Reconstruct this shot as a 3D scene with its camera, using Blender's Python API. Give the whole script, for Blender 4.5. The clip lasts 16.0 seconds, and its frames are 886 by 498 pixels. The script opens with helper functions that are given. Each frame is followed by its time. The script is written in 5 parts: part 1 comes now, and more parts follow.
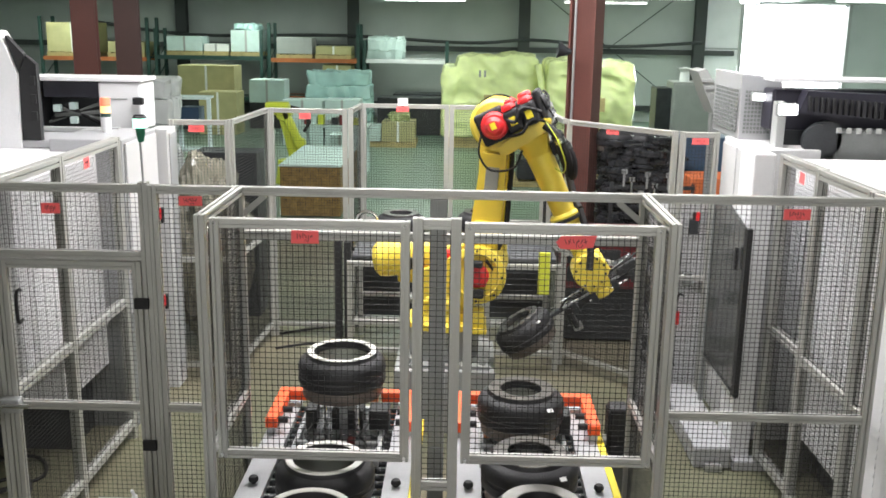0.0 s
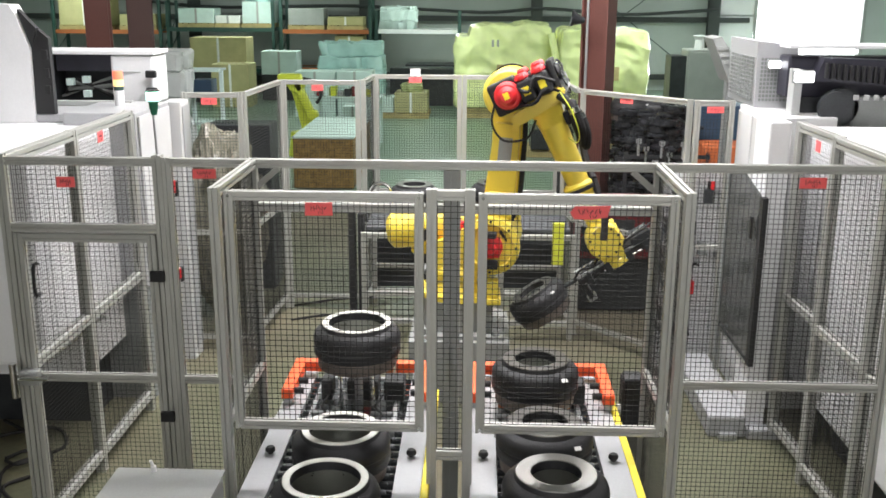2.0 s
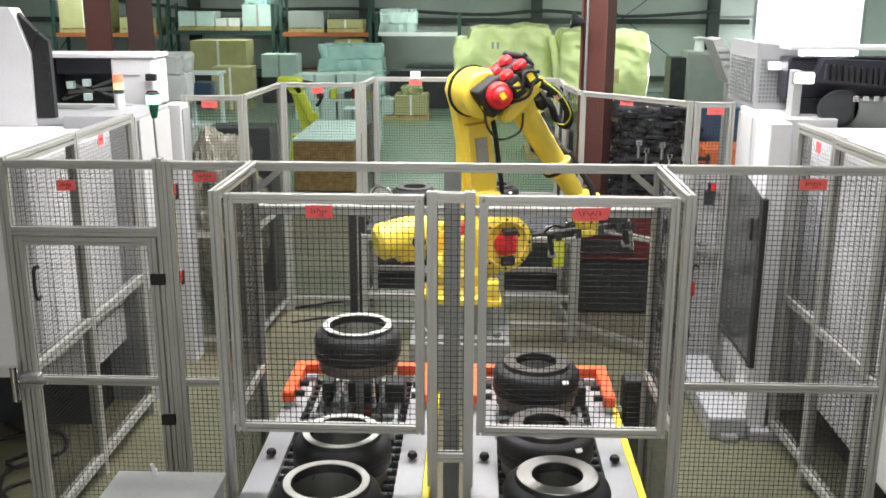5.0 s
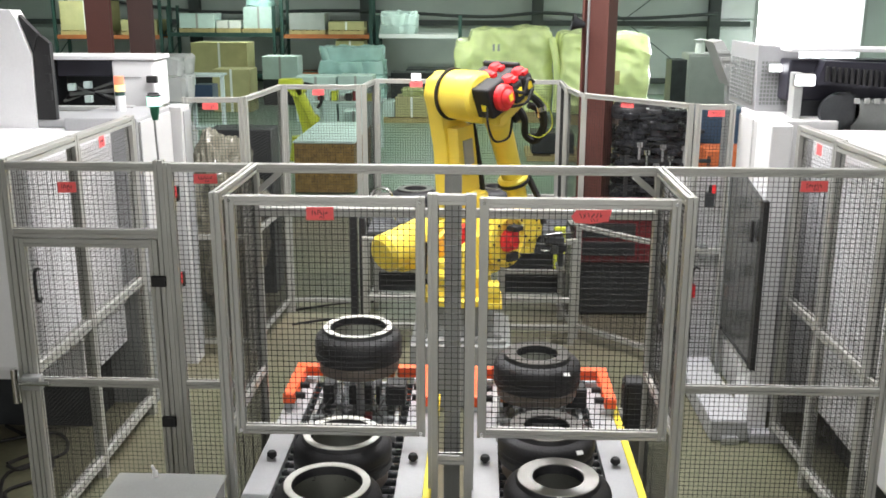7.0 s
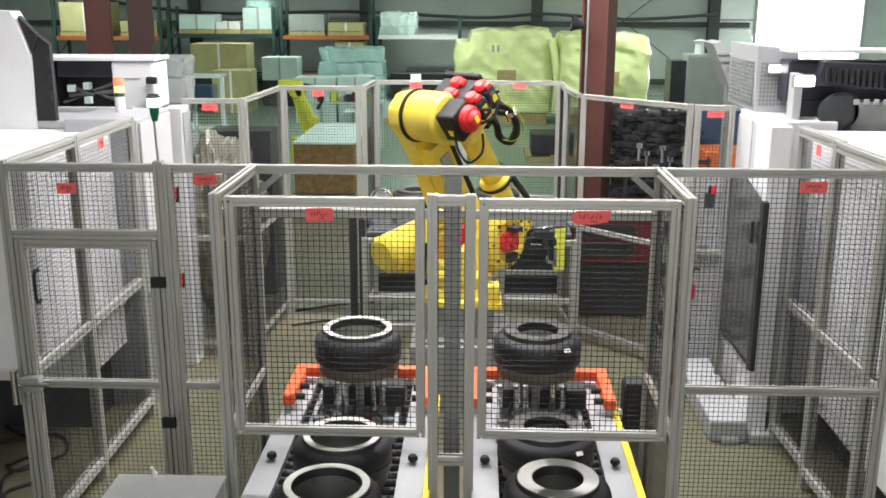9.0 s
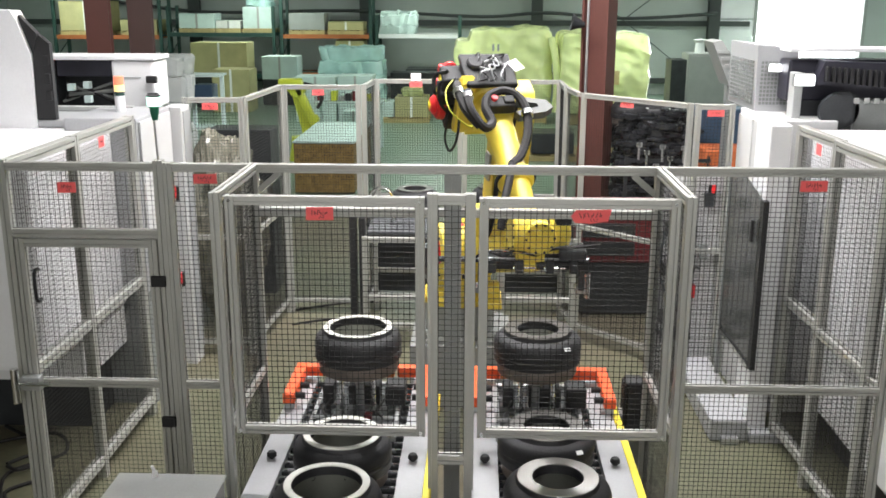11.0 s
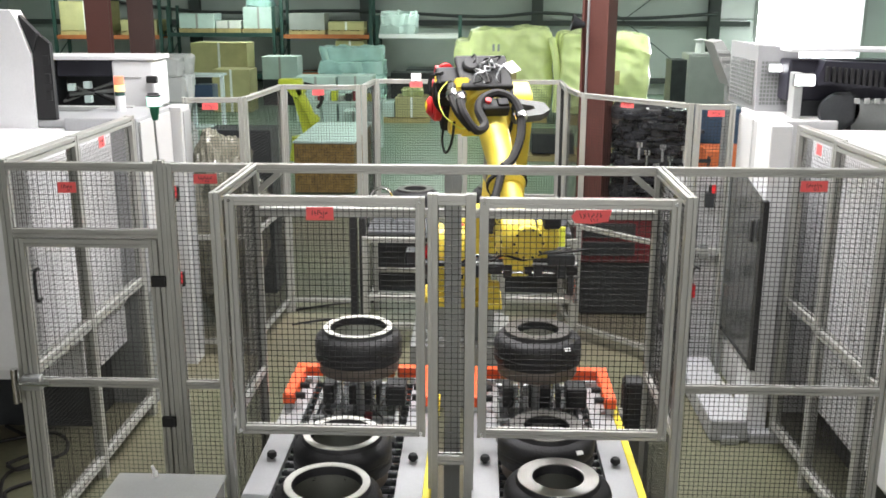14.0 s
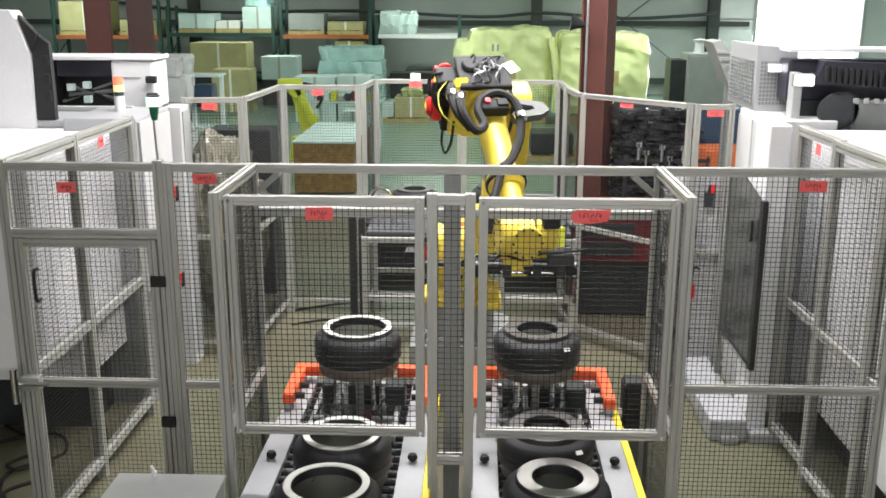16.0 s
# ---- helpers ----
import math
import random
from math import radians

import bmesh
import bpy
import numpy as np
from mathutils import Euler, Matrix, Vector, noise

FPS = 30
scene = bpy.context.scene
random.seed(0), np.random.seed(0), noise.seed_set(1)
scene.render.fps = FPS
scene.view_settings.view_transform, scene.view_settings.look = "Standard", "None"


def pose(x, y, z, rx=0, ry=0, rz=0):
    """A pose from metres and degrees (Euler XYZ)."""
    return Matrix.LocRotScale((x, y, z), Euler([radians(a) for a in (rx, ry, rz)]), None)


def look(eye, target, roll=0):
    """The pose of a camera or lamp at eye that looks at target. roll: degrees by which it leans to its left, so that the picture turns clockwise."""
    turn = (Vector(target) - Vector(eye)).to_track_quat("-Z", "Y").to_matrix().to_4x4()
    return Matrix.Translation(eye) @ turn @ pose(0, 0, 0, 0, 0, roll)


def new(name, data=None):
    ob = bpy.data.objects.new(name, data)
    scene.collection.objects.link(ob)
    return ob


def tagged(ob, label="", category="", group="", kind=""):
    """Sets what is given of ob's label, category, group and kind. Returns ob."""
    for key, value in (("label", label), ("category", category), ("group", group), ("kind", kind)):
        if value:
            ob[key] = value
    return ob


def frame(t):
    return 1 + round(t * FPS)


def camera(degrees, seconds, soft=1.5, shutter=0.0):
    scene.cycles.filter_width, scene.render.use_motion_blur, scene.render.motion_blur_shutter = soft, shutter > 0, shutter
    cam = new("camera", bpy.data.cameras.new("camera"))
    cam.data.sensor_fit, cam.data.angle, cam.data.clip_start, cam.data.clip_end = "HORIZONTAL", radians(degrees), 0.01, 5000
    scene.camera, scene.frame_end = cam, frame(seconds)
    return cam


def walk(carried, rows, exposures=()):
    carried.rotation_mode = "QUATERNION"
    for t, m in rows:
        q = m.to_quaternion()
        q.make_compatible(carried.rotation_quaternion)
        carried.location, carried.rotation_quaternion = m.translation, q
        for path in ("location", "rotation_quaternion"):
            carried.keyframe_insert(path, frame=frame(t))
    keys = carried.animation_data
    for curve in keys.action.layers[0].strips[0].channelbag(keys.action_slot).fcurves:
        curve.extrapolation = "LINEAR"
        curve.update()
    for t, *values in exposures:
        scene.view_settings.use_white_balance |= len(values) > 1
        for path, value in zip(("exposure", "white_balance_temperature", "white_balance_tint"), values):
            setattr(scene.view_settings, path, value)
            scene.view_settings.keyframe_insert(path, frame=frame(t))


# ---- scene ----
EYE = (0.0, 0.0, 3.047)


def aim(tilt, roll, turn):
    a, b = radians(tilt), radians(turn)
    d = Vector((math.sin(b) * math.cos(a), math.cos(b) * math.cos(a), -math.sin(a)))
    return look(EYE, Vector(EYE) + d, roll)


cam = camera(49.38, 16.0, soft=1.7)
walk(cam, [(t, aim(*a)) for t, *a in (
    (0.0, 13.345, 0.882, -1.231), (0.5, 14.669, 0.811, -1.598), (1.0, 17.048, 0.638, -1.954),
    (1.5, 15.997, 0.342, -2.177), (2.0, 15.070, 0.300, -2.059), (2.5, 15.043, 0.240, -2.028),
    (3.5, 15.043, 0.230, -2.028), (4.0, 15.017, 0.170, -2.032), (6.5, 14.836, 0.150, -2.129),
    (7.5, 14.797, 0.140, -2.140), (8.5, 14.758, 0.136, -2.125), (9.0, 14.759, 0.125, -2.115),
    (11.5, 14.822, 0.125, -2.122), (13.0, 14.820, 0.130, -2.130), (14.5, 14.810, 0.135, -2.130),
    (16.0, 14.810, 0.128, -2.095))], exposures=((0.0, 0.0), (16.0, 0.0)))

# ---- light ----
world = bpy.data.worlds.new("world")
scene.world = world
world.use_nodes = True
wn = world.node_tree.nodes
sky = wn.new("ShaderNodeTexSky")
sky.sky_type, sky.sun_disc = "NISHITA", False
sky.sun_elevation, sky.sun_rotation = radians(40), radians(120)
world.node_tree.links.new(sky.outputs[0], wn["Background"].inputs[0])
wn["Background"].inputs[1].default_value = 0.12


def area(name, m, sx, sy, watts, colour):
    d = bpy.data.lights.new(name, "AREA")
    d.shape, d.size, d.size_y, d.energy, d.color = "RECTANGLE", sx, sy, watts, colour
    ob = new(name, d)
    ob.matrix_world = m
    return ob


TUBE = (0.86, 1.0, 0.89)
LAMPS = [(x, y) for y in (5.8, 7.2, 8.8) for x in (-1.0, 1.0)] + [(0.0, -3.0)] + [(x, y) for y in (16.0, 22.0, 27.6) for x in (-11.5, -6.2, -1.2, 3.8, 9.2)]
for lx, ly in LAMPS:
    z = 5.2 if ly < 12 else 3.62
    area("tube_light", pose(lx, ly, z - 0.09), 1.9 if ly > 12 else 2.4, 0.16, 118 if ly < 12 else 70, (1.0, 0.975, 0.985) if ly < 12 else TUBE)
# daylight through the open bay in the far wall
area("bay_daylight", look((9.55, 30.7, 2.3), (6.5, 10, 1.0)), 3.2, 3.2, 900, (0.93, 0.96, 1.0))
# fill lamp added behind the camera; the wall there has no opening
area("rear_bay_daylight", look((0.0, -5.4, 3.0), (0, 6, 1.2)), 7.0, 3.6, 265, (1.0, 0.98, 0.96))


# ---- materials ----
def material(name, colour, rough=0.5, metal=0.0, vary=0.12, scale=6.0, bump=0.06, fine=90.0, per_piece=0.0):
    m = bpy.data.materials.new(name)
    m.use_nodes = True
    nt = m.node_tree
    n, L = nt.nodes, nt.links
    b = n["Principled BSDF"]
    co = n.new("ShaderNodeTexCoord")
    n1, n2 = n.new("ShaderNodeTexNoise"), n.new("ShaderNodeTexNoise")
    n1.inputs["Scale"].default_value, n1.inputs["Detail"].default_value = scale, 5
    n2.inputs["Scale"].default_value, n2.inputs["Detail"].default_value = fine, 3
    for k in (n1, n2):
        L.new(co.outputs["Object"], k.inputs["Vector"])
    ramp = n.new("ShaderNodeMapRange")
    ramp.inputs[1].default_value, ramp.inputs[2].default_value = 0.3, 0.7
    ramp.inputs[3].default_value, ramp.inputs[4].default_value = 1 - vary, 1 + vary
    L.new(n1.outputs["Fac"], ramp.inputs[0])
    r2 = n.new("ShaderNodeMapRange")
    r2.inputs[1].default_value, r2.inputs[2].default_value = 0.3, 0.7
    r2.inputs[3].default_value, r2.inputs[4].default_value = 1 - vary * 0.5, 1 + vary * 0.5
    L.new(n2.outputs["Fac"], r2.inputs[0])
    mul = n.new("ShaderNodeMath")
    mul.operation = "MULTIPLY"
    L.new(ramp.outputs[0], mul.inputs[0])
    L.new(r2.outputs[0], mul.inputs[1])
    fac = mul.outputs[0]
    if per_piece:
        oi = n.new("ShaderNodeObjectInfo")
        r3 = n.new("ShaderNodeMapRange")
        r3.inputs[3].default_value, r3.inputs[4].default_value = 1 - per_piece, 1 + per_piece
        L.new(oi.outputs["Random"], r3.inputs[0])
        m3 = n.new("ShaderNodeMath")
        m3.operation = "MULTIPLY"
        L.new(fac, m3.inputs[0])
        L.new(r3.outputs[0], m3.inputs[1])
        fac = m3.outputs[0]
    vm = n.new("ShaderNodeVectorMath")
    vm.operation = "SCALE"
    vm.inputs[0].default_value = colour
    L.new(fac, vm.inputs["Scale"])
    L.new(vm.outputs[0], b.inputs["Base Color"])
    rr = n.new("ShaderNodeMapRange")
    rr.inputs[3].default_value, rr.inputs[4].default_value = max(0.03, rough - 0.12), min(1, rough + 0.12)
    L.new(n1.outputs["Fac"], rr.inputs[0])
    L.new(rr.outputs[0], b.inputs["Roughness"])
    b.inputs["Metallic"].default_value = metal
    if bump:
        bp = n.new("ShaderNodeBump")
        bp.inputs["Strength"].default_value, bp.inputs["Distance"].default_value = bump, 0.01
        L.new(n2.outputs["Fac"], bp.inputs["Height"])
        L.new(bp.outputs[0], b.inputs["Normal"])
    return m


def glow(name, colour, strength):
    m = bpy.data.materials.new(name)
    m.use_nodes = True
    b = m.node_tree.nodes["Principled BSDF"]
    b.inputs["Base Color"].default_value = (*colour, 1)
    b.inputs["Emission Color"].default_value = (*colour, 1)
    b.inputs["Emission Strength"].default_value = strength
    return m


def film(name, colour, alpha, rough=0.25):
    """Thin crinkled plastic film, partly see-through."""
    m = material(name, colour, rough, 0, 0.10, 1.6, 0.55, 5.0)
    m.node_tree.nodes["Principled BSDF"].inputs["Alpha"].default_value = alpha
    return m


ALU = material("brushed_aluminium", (0.47, 0.47, 0.44), 0.42, 0.5, 0.06, 3, 0.03, 160)
WIRE = material("black_wire", (0.018, 0.018, 0.018), 0.5, 0.3, 0.2, 8, 0)
YELLOW = material("robot_yellow_paint", (0.87, 0.68, 0.085), 0.34, 0, 0.05, 5, 0.03, 120)
RED = material("red_plastic", (0.72, 0.025, 0.03), 0.4, 0, 0.1, 8, 0.03)
TAG = material("fluorescent_red_tag", (1.0, 0.15, 0.15), 0.7, 0, 0.05, 8, 0.02)
BLACK = material("black_plastic", (0.012, 0.012, 0.013), 0.66, 0, 0.25, 8, 0.05)
RUBBER = material("black_hose", (0.010, 0.009, 0.009), 0.72, 0, 0.2, 20, 0.1)
CAST = material("dark_cast_iron", (0.023, 0.023, 0.025), 0.55, 0.1, 0.22, 12, 0.25, 140, per_piece=0.12)
RING = material("machined_ring", (0.27, 0.265, 0.25), 0.32, 1.0, 0.05, 14, 0, 200)
tangent = RING.node_tree.nodes.new("ShaderNodeTangent")
tangent.direction_type, tangent.axis = "RADIAL", "Z"
RING.node_tree.links.new(tangent.outputs[0], RING.node_tree.nodes["Principled BSDF"].inputs["Tangent"])
RING.node_tree.nodes["Principled BSDF"].inputs["Anisotropic"].default_value = 0.85
# darker copy of RING; the dark that the metal reflects is put into its colour
RINGDARK = material("dull_iron_ring", (0.10, 0.095, 0.088), 0.38, 0.6, 0.12, 14, 0.05, 120)
BORE = material("machined_bore", (0.50, 0.51, 0.45), 0.28, 0.7, 0.08, 9, 0.03, 120)
RIM = material("bare_iron_rim", (0.17, 0.14, 0.12), 0.5, 0.35, 0.15, 12, 0.1, 120)
RINGW = material("primed_machined_ring", (0.62, 0.62, 0.57), 0.5, 0.15, 0.06, 14, 0, 200)
GLOSSY = material("glossy_black_casting", (0.022, 0.023, 0.027), 0.28, 0.3, 0.25, 12, 0.15, 90, per_piece=0.2)
STEEL = material("galvanised_steel", (0.42, 0.43, 0.43), 0.4, 0.7, 0.15, 6, 0.06)
CHROME = material("polished_steel", (0.75, 0.75, 0.74), 0.15, 1.0, 0.06, 6, 0)
RAILP = material("pale_grey_enamel", (0.38, 0.385, 0.395), 0.38, 0.1, 0.06, 4, 0.03)
GREYP = material("grey_enamel", (0.36, 0.37, 0.36), 0.45, 0.1, 0.08, 3, 0.04)
DULLG = material("dull_dark_grey_sheet", (0.13, 0.135, 0.13), 0.6, 0.2, 0.12, 4, 0.06)
PANEL = material("off_white_panel", (0.56, 0.56, 0.56), 0.45, 0, 0.06, 2, 0.03)
MID = material("dull_grey_paint", (0.22, 0.23, 0.225), 0.55, 0.1, 0.12, 4, 0.06)
WHITE = material("white_machine_paint", (0.77, 0.77, 0.78), 0.4, 0, 0.05, 2, 0.03)
ORANGE = material("orange_red_paint", (0.95, 0.115, 0.02), 0.5, 0, 0.06, 5, 0.04)
SAFE = material("safety_yellow", (0.90, 0.72, 0.03), 0.5, 0, 0.08, 5, 0.04)
CONC = material("concrete_floor", (0.155, 0.150, 0.105), 0.42, 0, 0.30, 0.9, 0.12, 22)
cn, cl = CONC.node_tree.nodes, CONC.node_tree.links
scl = next(q for q in cn if q.type == "VECT_MATH")
mixc, big, co3 = cn.new("ShaderNodeMix"), cn.new("ShaderNodeTexNoise"), cn.new("ShaderNodeTexCoord")
mixc.data_type = "RGBA"
big.inputs["Scale"].default_value, big.inputs["Detail"].default_value = 0.32, 6
mixc.inputs[6].default_value, mixc.inputs[7].default_value = (0.112, 0.115, 0.070, 1), (0.150, 0.127, 0.085, 1)
bigr = cn.new("ShaderNodeMapRange")
bigr.inputs[1].default_value, bigr.inputs[2].default_value = 0.42, 0.62
cl.new(co3.outputs["Object"], big.inputs["Vector"])
cl.new(big.outputs["Fac"], bigr.inputs[0])
cl.new(bigr.outputs[0], mixc.inputs[0])
cl.new(mixc.outputs[2], scl.inputs[0])
# far floor: the glossy reflection of the wall is put into this pale green
SHEENF = material("green_floor_paint", (0.18, 0.255, 0.19), 0.35, 0, 0.16, 0.7, 0.08, 20)
WALLM = material("far_wall_sheet", (0.43, 0.46, 0.45), 0.7, 0, 0.14, 0.5, 0.05)
ROOFM = material("roof_sheet", (0.62, 0.63, 0.62), 0.7, 0, 0.06, 0.5, 0.05)
BROWN = material("oxide_brown_steel", (0.115, 0.040, 0.031), 0.5, 0, 0.15, 2, 0.05)
BROWND = material("dark_brown_steel", (0.078, 0.040, 0.034), 0.55, 0, 0.15, 2, 0.05)
GIRT = material("dark_girt", (0.05, 0.055, 0.055), 0.6, 0.2, 0.15, 2, 0.05)
GREEN = material("dark_green_rack", (0.025, 0.065, 0.055), 0.5, 0, 0.15, 2, 0.05)
RUST = material("orange_rack_beam", (0.42, 0.13, 0.04), 0.6, 0, 0.15, 2, 0.05)
WOOD = material("pallet_wood", (0.46, 0.36, 0.17), 0.75, 0, 0.2, 5, 0.15, 60, per_piece=0.2)
CARD = material("cardboard", (0.47, 0.43, 0.22), 0.8, 0, 0.1, 3, 0.06, per_piece=0.15)
OSB = material("dark_crate_board", (0.23, 0.145, 0.045), 0.8, 0, 0.35, 14, 0.2, 60)
LIME = film("lime_plastic_film", (0.88, 0.93, 0.46), 1.0, 0.18)
BLUEF = film("pale_blue_plastic_film", (0.50, 0.74, 0.72), 0.93)
CLEARF = film("clear_plastic_film", (0.70, 0.74, 0.72), 0.6)
PALE = material("pale_carton", (0.58, 0.70, 0.68), 0.7, 0, 0.1, 3, 0.05, per_piece=0.12)
DARKM = material("dark_machine", (0.030, 0.033, 0.036), 0.45, 0.2, 0.25, 5, 0.06)
VIOLET = material("dark_grey_machine", (0.030, 0.029, 0.042), 0.4, 0.2, 0.2, 5, 0.06)
REDM = material("dark_red_machine", (0.17, 0.018, 0.022), 0.5, 0.1, 0.15, 4, 0.05)
SMOKE = material("smoked_panel", (0.055, 0.058, 0.056), 0.18, 0, 0.1, 3, 0)
PAPER = material("white_label", (0.82, 0.82, 0.80), 0.7, 0, 0.04, 8, 0)
INK = material("dark_print", (0.03, 0.02, 0.02), 0.7, 0, 0.05, 8, 0)
PINK = material("pink_print", (0.55, 0.18, 0.22), 0.7, 0, 0.05, 8, 0)
LIMEP = material("lime_robot_paint", (0.62, 0.66, 0.06), 0.4, 0, 0.06, 5, 0.04)
ORANGE2 = material("faded_orange", (0.52, 0.13, 0.04), 0.6, 0, 0.1, 5, 0.04)
BLUEP = material("blue_paint", (0.03, 0.062, 0.105), 0.5, 0, 0.1, 5, 0.04)
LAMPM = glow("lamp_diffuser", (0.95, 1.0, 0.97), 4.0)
OUT = glow("daylight_outside", (0.97, 0.98, 1.0), 6.0)
GREENL = glow("green_signal", (0.55, 1.0, 0.80), 2.2)
REDL = glow("red_signal", (1.0, 0.22, 0.12), 0.7)
AMBER = glow("amber_signal", (1.0, 0.72, 0.30), 0.9)


# ---- geometry helpers ----
def bm_box(bm, x0, x1, y0, y1, z0, z1, bev=0.0, m=None):
    s = bmesh.ops.create_cube(bm, size=1.0)["verts"]
    t = Matrix.LocRotScale(((x0 + x1) / 2, (y0 + y1) / 2, (z0 + z1) / 2), None, (abs(x1 - x0), abs(y1 - y0), abs(z1 - z0)))
    bmesh.ops.transform(bm, matrix=t, verts=s)
    if bev:
        e = list({e for v in s for e in v.link_edges})
        r = bmesh.ops.bevel(bm, geom=e, offset=bev, segments=2, affect="EDGES", profile=0.5)
        s = list({v for f in r["faces"] for v in f.verts} | {v for v in s if v.is_valid})
    if m is not None:
        bmesh.ops.transform(bm, matrix=m, verts=[v for v in s if v.is_valid])
    return bm


def frame_of(a, b):
    d = (Vector(b) - Vector(a))
    return Matrix.Translation(a) @ d.to_track_quat("Z", "Y").to_matrix().to_4x4(), d.length


def bm_cyl(bm, a, b, r0, r1=None, n=16, bev=0.0):
    r1 = r0 if r1 is None else r1
    m, l = frame_of(a, b)
    if bev:
        return bm_lathe(bm, [(0, 0), (r0 - bev, 0), (r0, bev), (r1, l - bev), (r1 - bev, l), (0, l)], n, m)
    return bm_lathe(bm, [(0, 0), (r0, 0), (r1, l), (0, l)], n, m)


def bm_lathe(bm, prof, n=24, m=Matrix()):
    rings = []
    for r, z in prof:
        if r < 1e-6:
            rings.append([bm.verts.new(m @ Vector((0, 0, z)))])
        else:
            rings.append([bm.verts.new(m @ Vector((r * math.cos(2 * math.pi * i / n), r * math.sin(2 * math.pi * i / n), z))) for i in range(n)])
    for a, b in zip(rings, rings[1:]):
        for i in range(n):
            j = (i + 1) % n
            if len(a) == 1 and len(b) > 1:
                bm.faces.new((a[0], b[j], b[i]))
            elif len(b) == 1 and len(a) > 1:
                bm.faces.new((a[i], a[j], b[0]))
            elif len(a) > 1:
                bm.faces.new((a[i], a[j], b[j], b[i]))
    return bm


def bm_prof(bm, a, b, w=0.045, d=None, slot=0.0105):
    """A slotted aluminium extrusion from a to b."""
    d = w if d is None else d
    a, b = Vector(a), Vector(b)
    ax = (b - a).normalized()
    s = Vector((0, 0, 1)).cross(ax) if abs(ax.z) < 0.9 else Vector((1, 0, 0))
    s.normalize()
    u = ax.cross(s)
    g, k, c = slot / 2, 0.013, 0.002
    pts = []
    for q in range(4):
        hw, hd = (w / 2, d / 2) if q % 2 == 0 else (d / 2, w / 2)
        loc = [(hw, -hd + c), (hw, -g), (hw - k, -g), (hw - k, g), (hw, g), (hw, hd - c)]
        co, si = (1, 0, -1, 0)[q], (0, 1, 0, -1)[q]
        pts += [(x * co - y * si, x * si + y * co) for x, y in loc]
    r0 = [bm.verts.new(a + s * x + u * y) for x, y in pts]
    r1 = [bm.verts.new(b + s * x + u * y) for x, y in pts]
    n = len(pts)
    for i in range(n):
        j = (i + 1) % n
        bm.faces.new((r0[i], r0[j], r1[j], r1[i]))
    bm.faces.new(r0[::-1])
    bm.faces.new(r1)
    return bm


def bm_tube(bm, pts, r, n=8, steps=5):
    """A round hose through pts."""
    P = [Vector(q) for q in pts]
    out = []
    for i in range(len(P) - 1):
        p0, p1, p2, p3 = P[max(i - 1, 0)], P[i], P[i + 1], P[min(i + 2, len(P) - 1)]
        for k in range(steps):
            t = k / steps
            out.append(0.5 * (2 * p1 + (p2 - p0) * t + (2 * p0 - 5 * p1 + 4 * p2 - p3) * t * t + (3 * p1 - p0 - 3 * p2 + p3) * t ** 3))
    out.append(P[-1])
    prev, last = None, None
    for i, c in enumerate(out):
        d = (out[min(i + 1, len(out) - 1)] - out[max(i - 1, 0)]).normalized()
        s = d.orthogonal().normalized() if last is None else (last - d * last.dot(d)).normalized()
        last = s
        u = d.cross(s)
        ring = [bm.verts.new(c + r * (s * math.cos(6.2832 * k / n) + u * math.sin(6.2832 * k / n))) for k in range(n)]
        if prev:
            for k in range(n):
                j = (k + 1) % n
                bm.faces.new((prev[k], prev[j], ring[j], ring[k]))
        else:
            bm.faces.new(ring[::-1])
        prev = ring
    bm.faces.new(prev)
    return bm


def bm_prism(bm, outline, axis, lo, hi):
    """A flat outline pushed from lo to hi along axis; the outline lies in the other two."""
    def at(u, v, w):
        return {"x": (w, u, v), "y": (u, w, v), "z": (u, v, w)}[axis]
    a = [bm.verts.new(at(u, v, lo)) for u, v in outline]
    b = [bm.verts.new(at(u, v, hi)) for u, v in outline]
    n = len(a)
    bm.faces.new(a)
    bm.faces.new(b[::-1])
    for i in range(n):
        j = (i + 1) % n
        bm.faces.new((a[i], b[i], b[j], a[j]))
    return bm


def B():
    return bmesh.new()


def part(name, bm, mat, parent=None, label="", smooth=False, at=(0, 0, 0)):
    """Links a bmesh as one mesh object under parent; the mesh is given in the space in which the parent's own origin is `at`."""
    bmesh.ops.recalc_face_normals(bm, faces=bm.faces)
    if any(at):
        bmesh.ops.translate(bm, vec=-Vector(at), verts=bm.verts)
    me = bpy.data.meshes.new(name)
    bm.to_mesh(me)
    bm.free()
    me.materials.append(mat)
    if smooth:
        for f in me.polygons:
            f.use_smooth = True
        me.set_sharp_from_angle(angle=radians(35))
    ob = new(name, me)
    if parent is not None:
        ob.parent = parent
    if label:
        ob["label"] = label
    return ob


def thing(name, at, label, category, group=""):
    ob = new(name)
    ob.location = at
    ob.empty_display_size = 0.05
    return tagged(ob, label, category, group)


def solo(name, bm, mat, label, category, at=(0, 0, 0), group="", kind="", smooth=False):
    ob = part(name, bm, mat, None, "", smooth, at)
    ob.location = at
    return tagged(ob, label, category, group, kind)


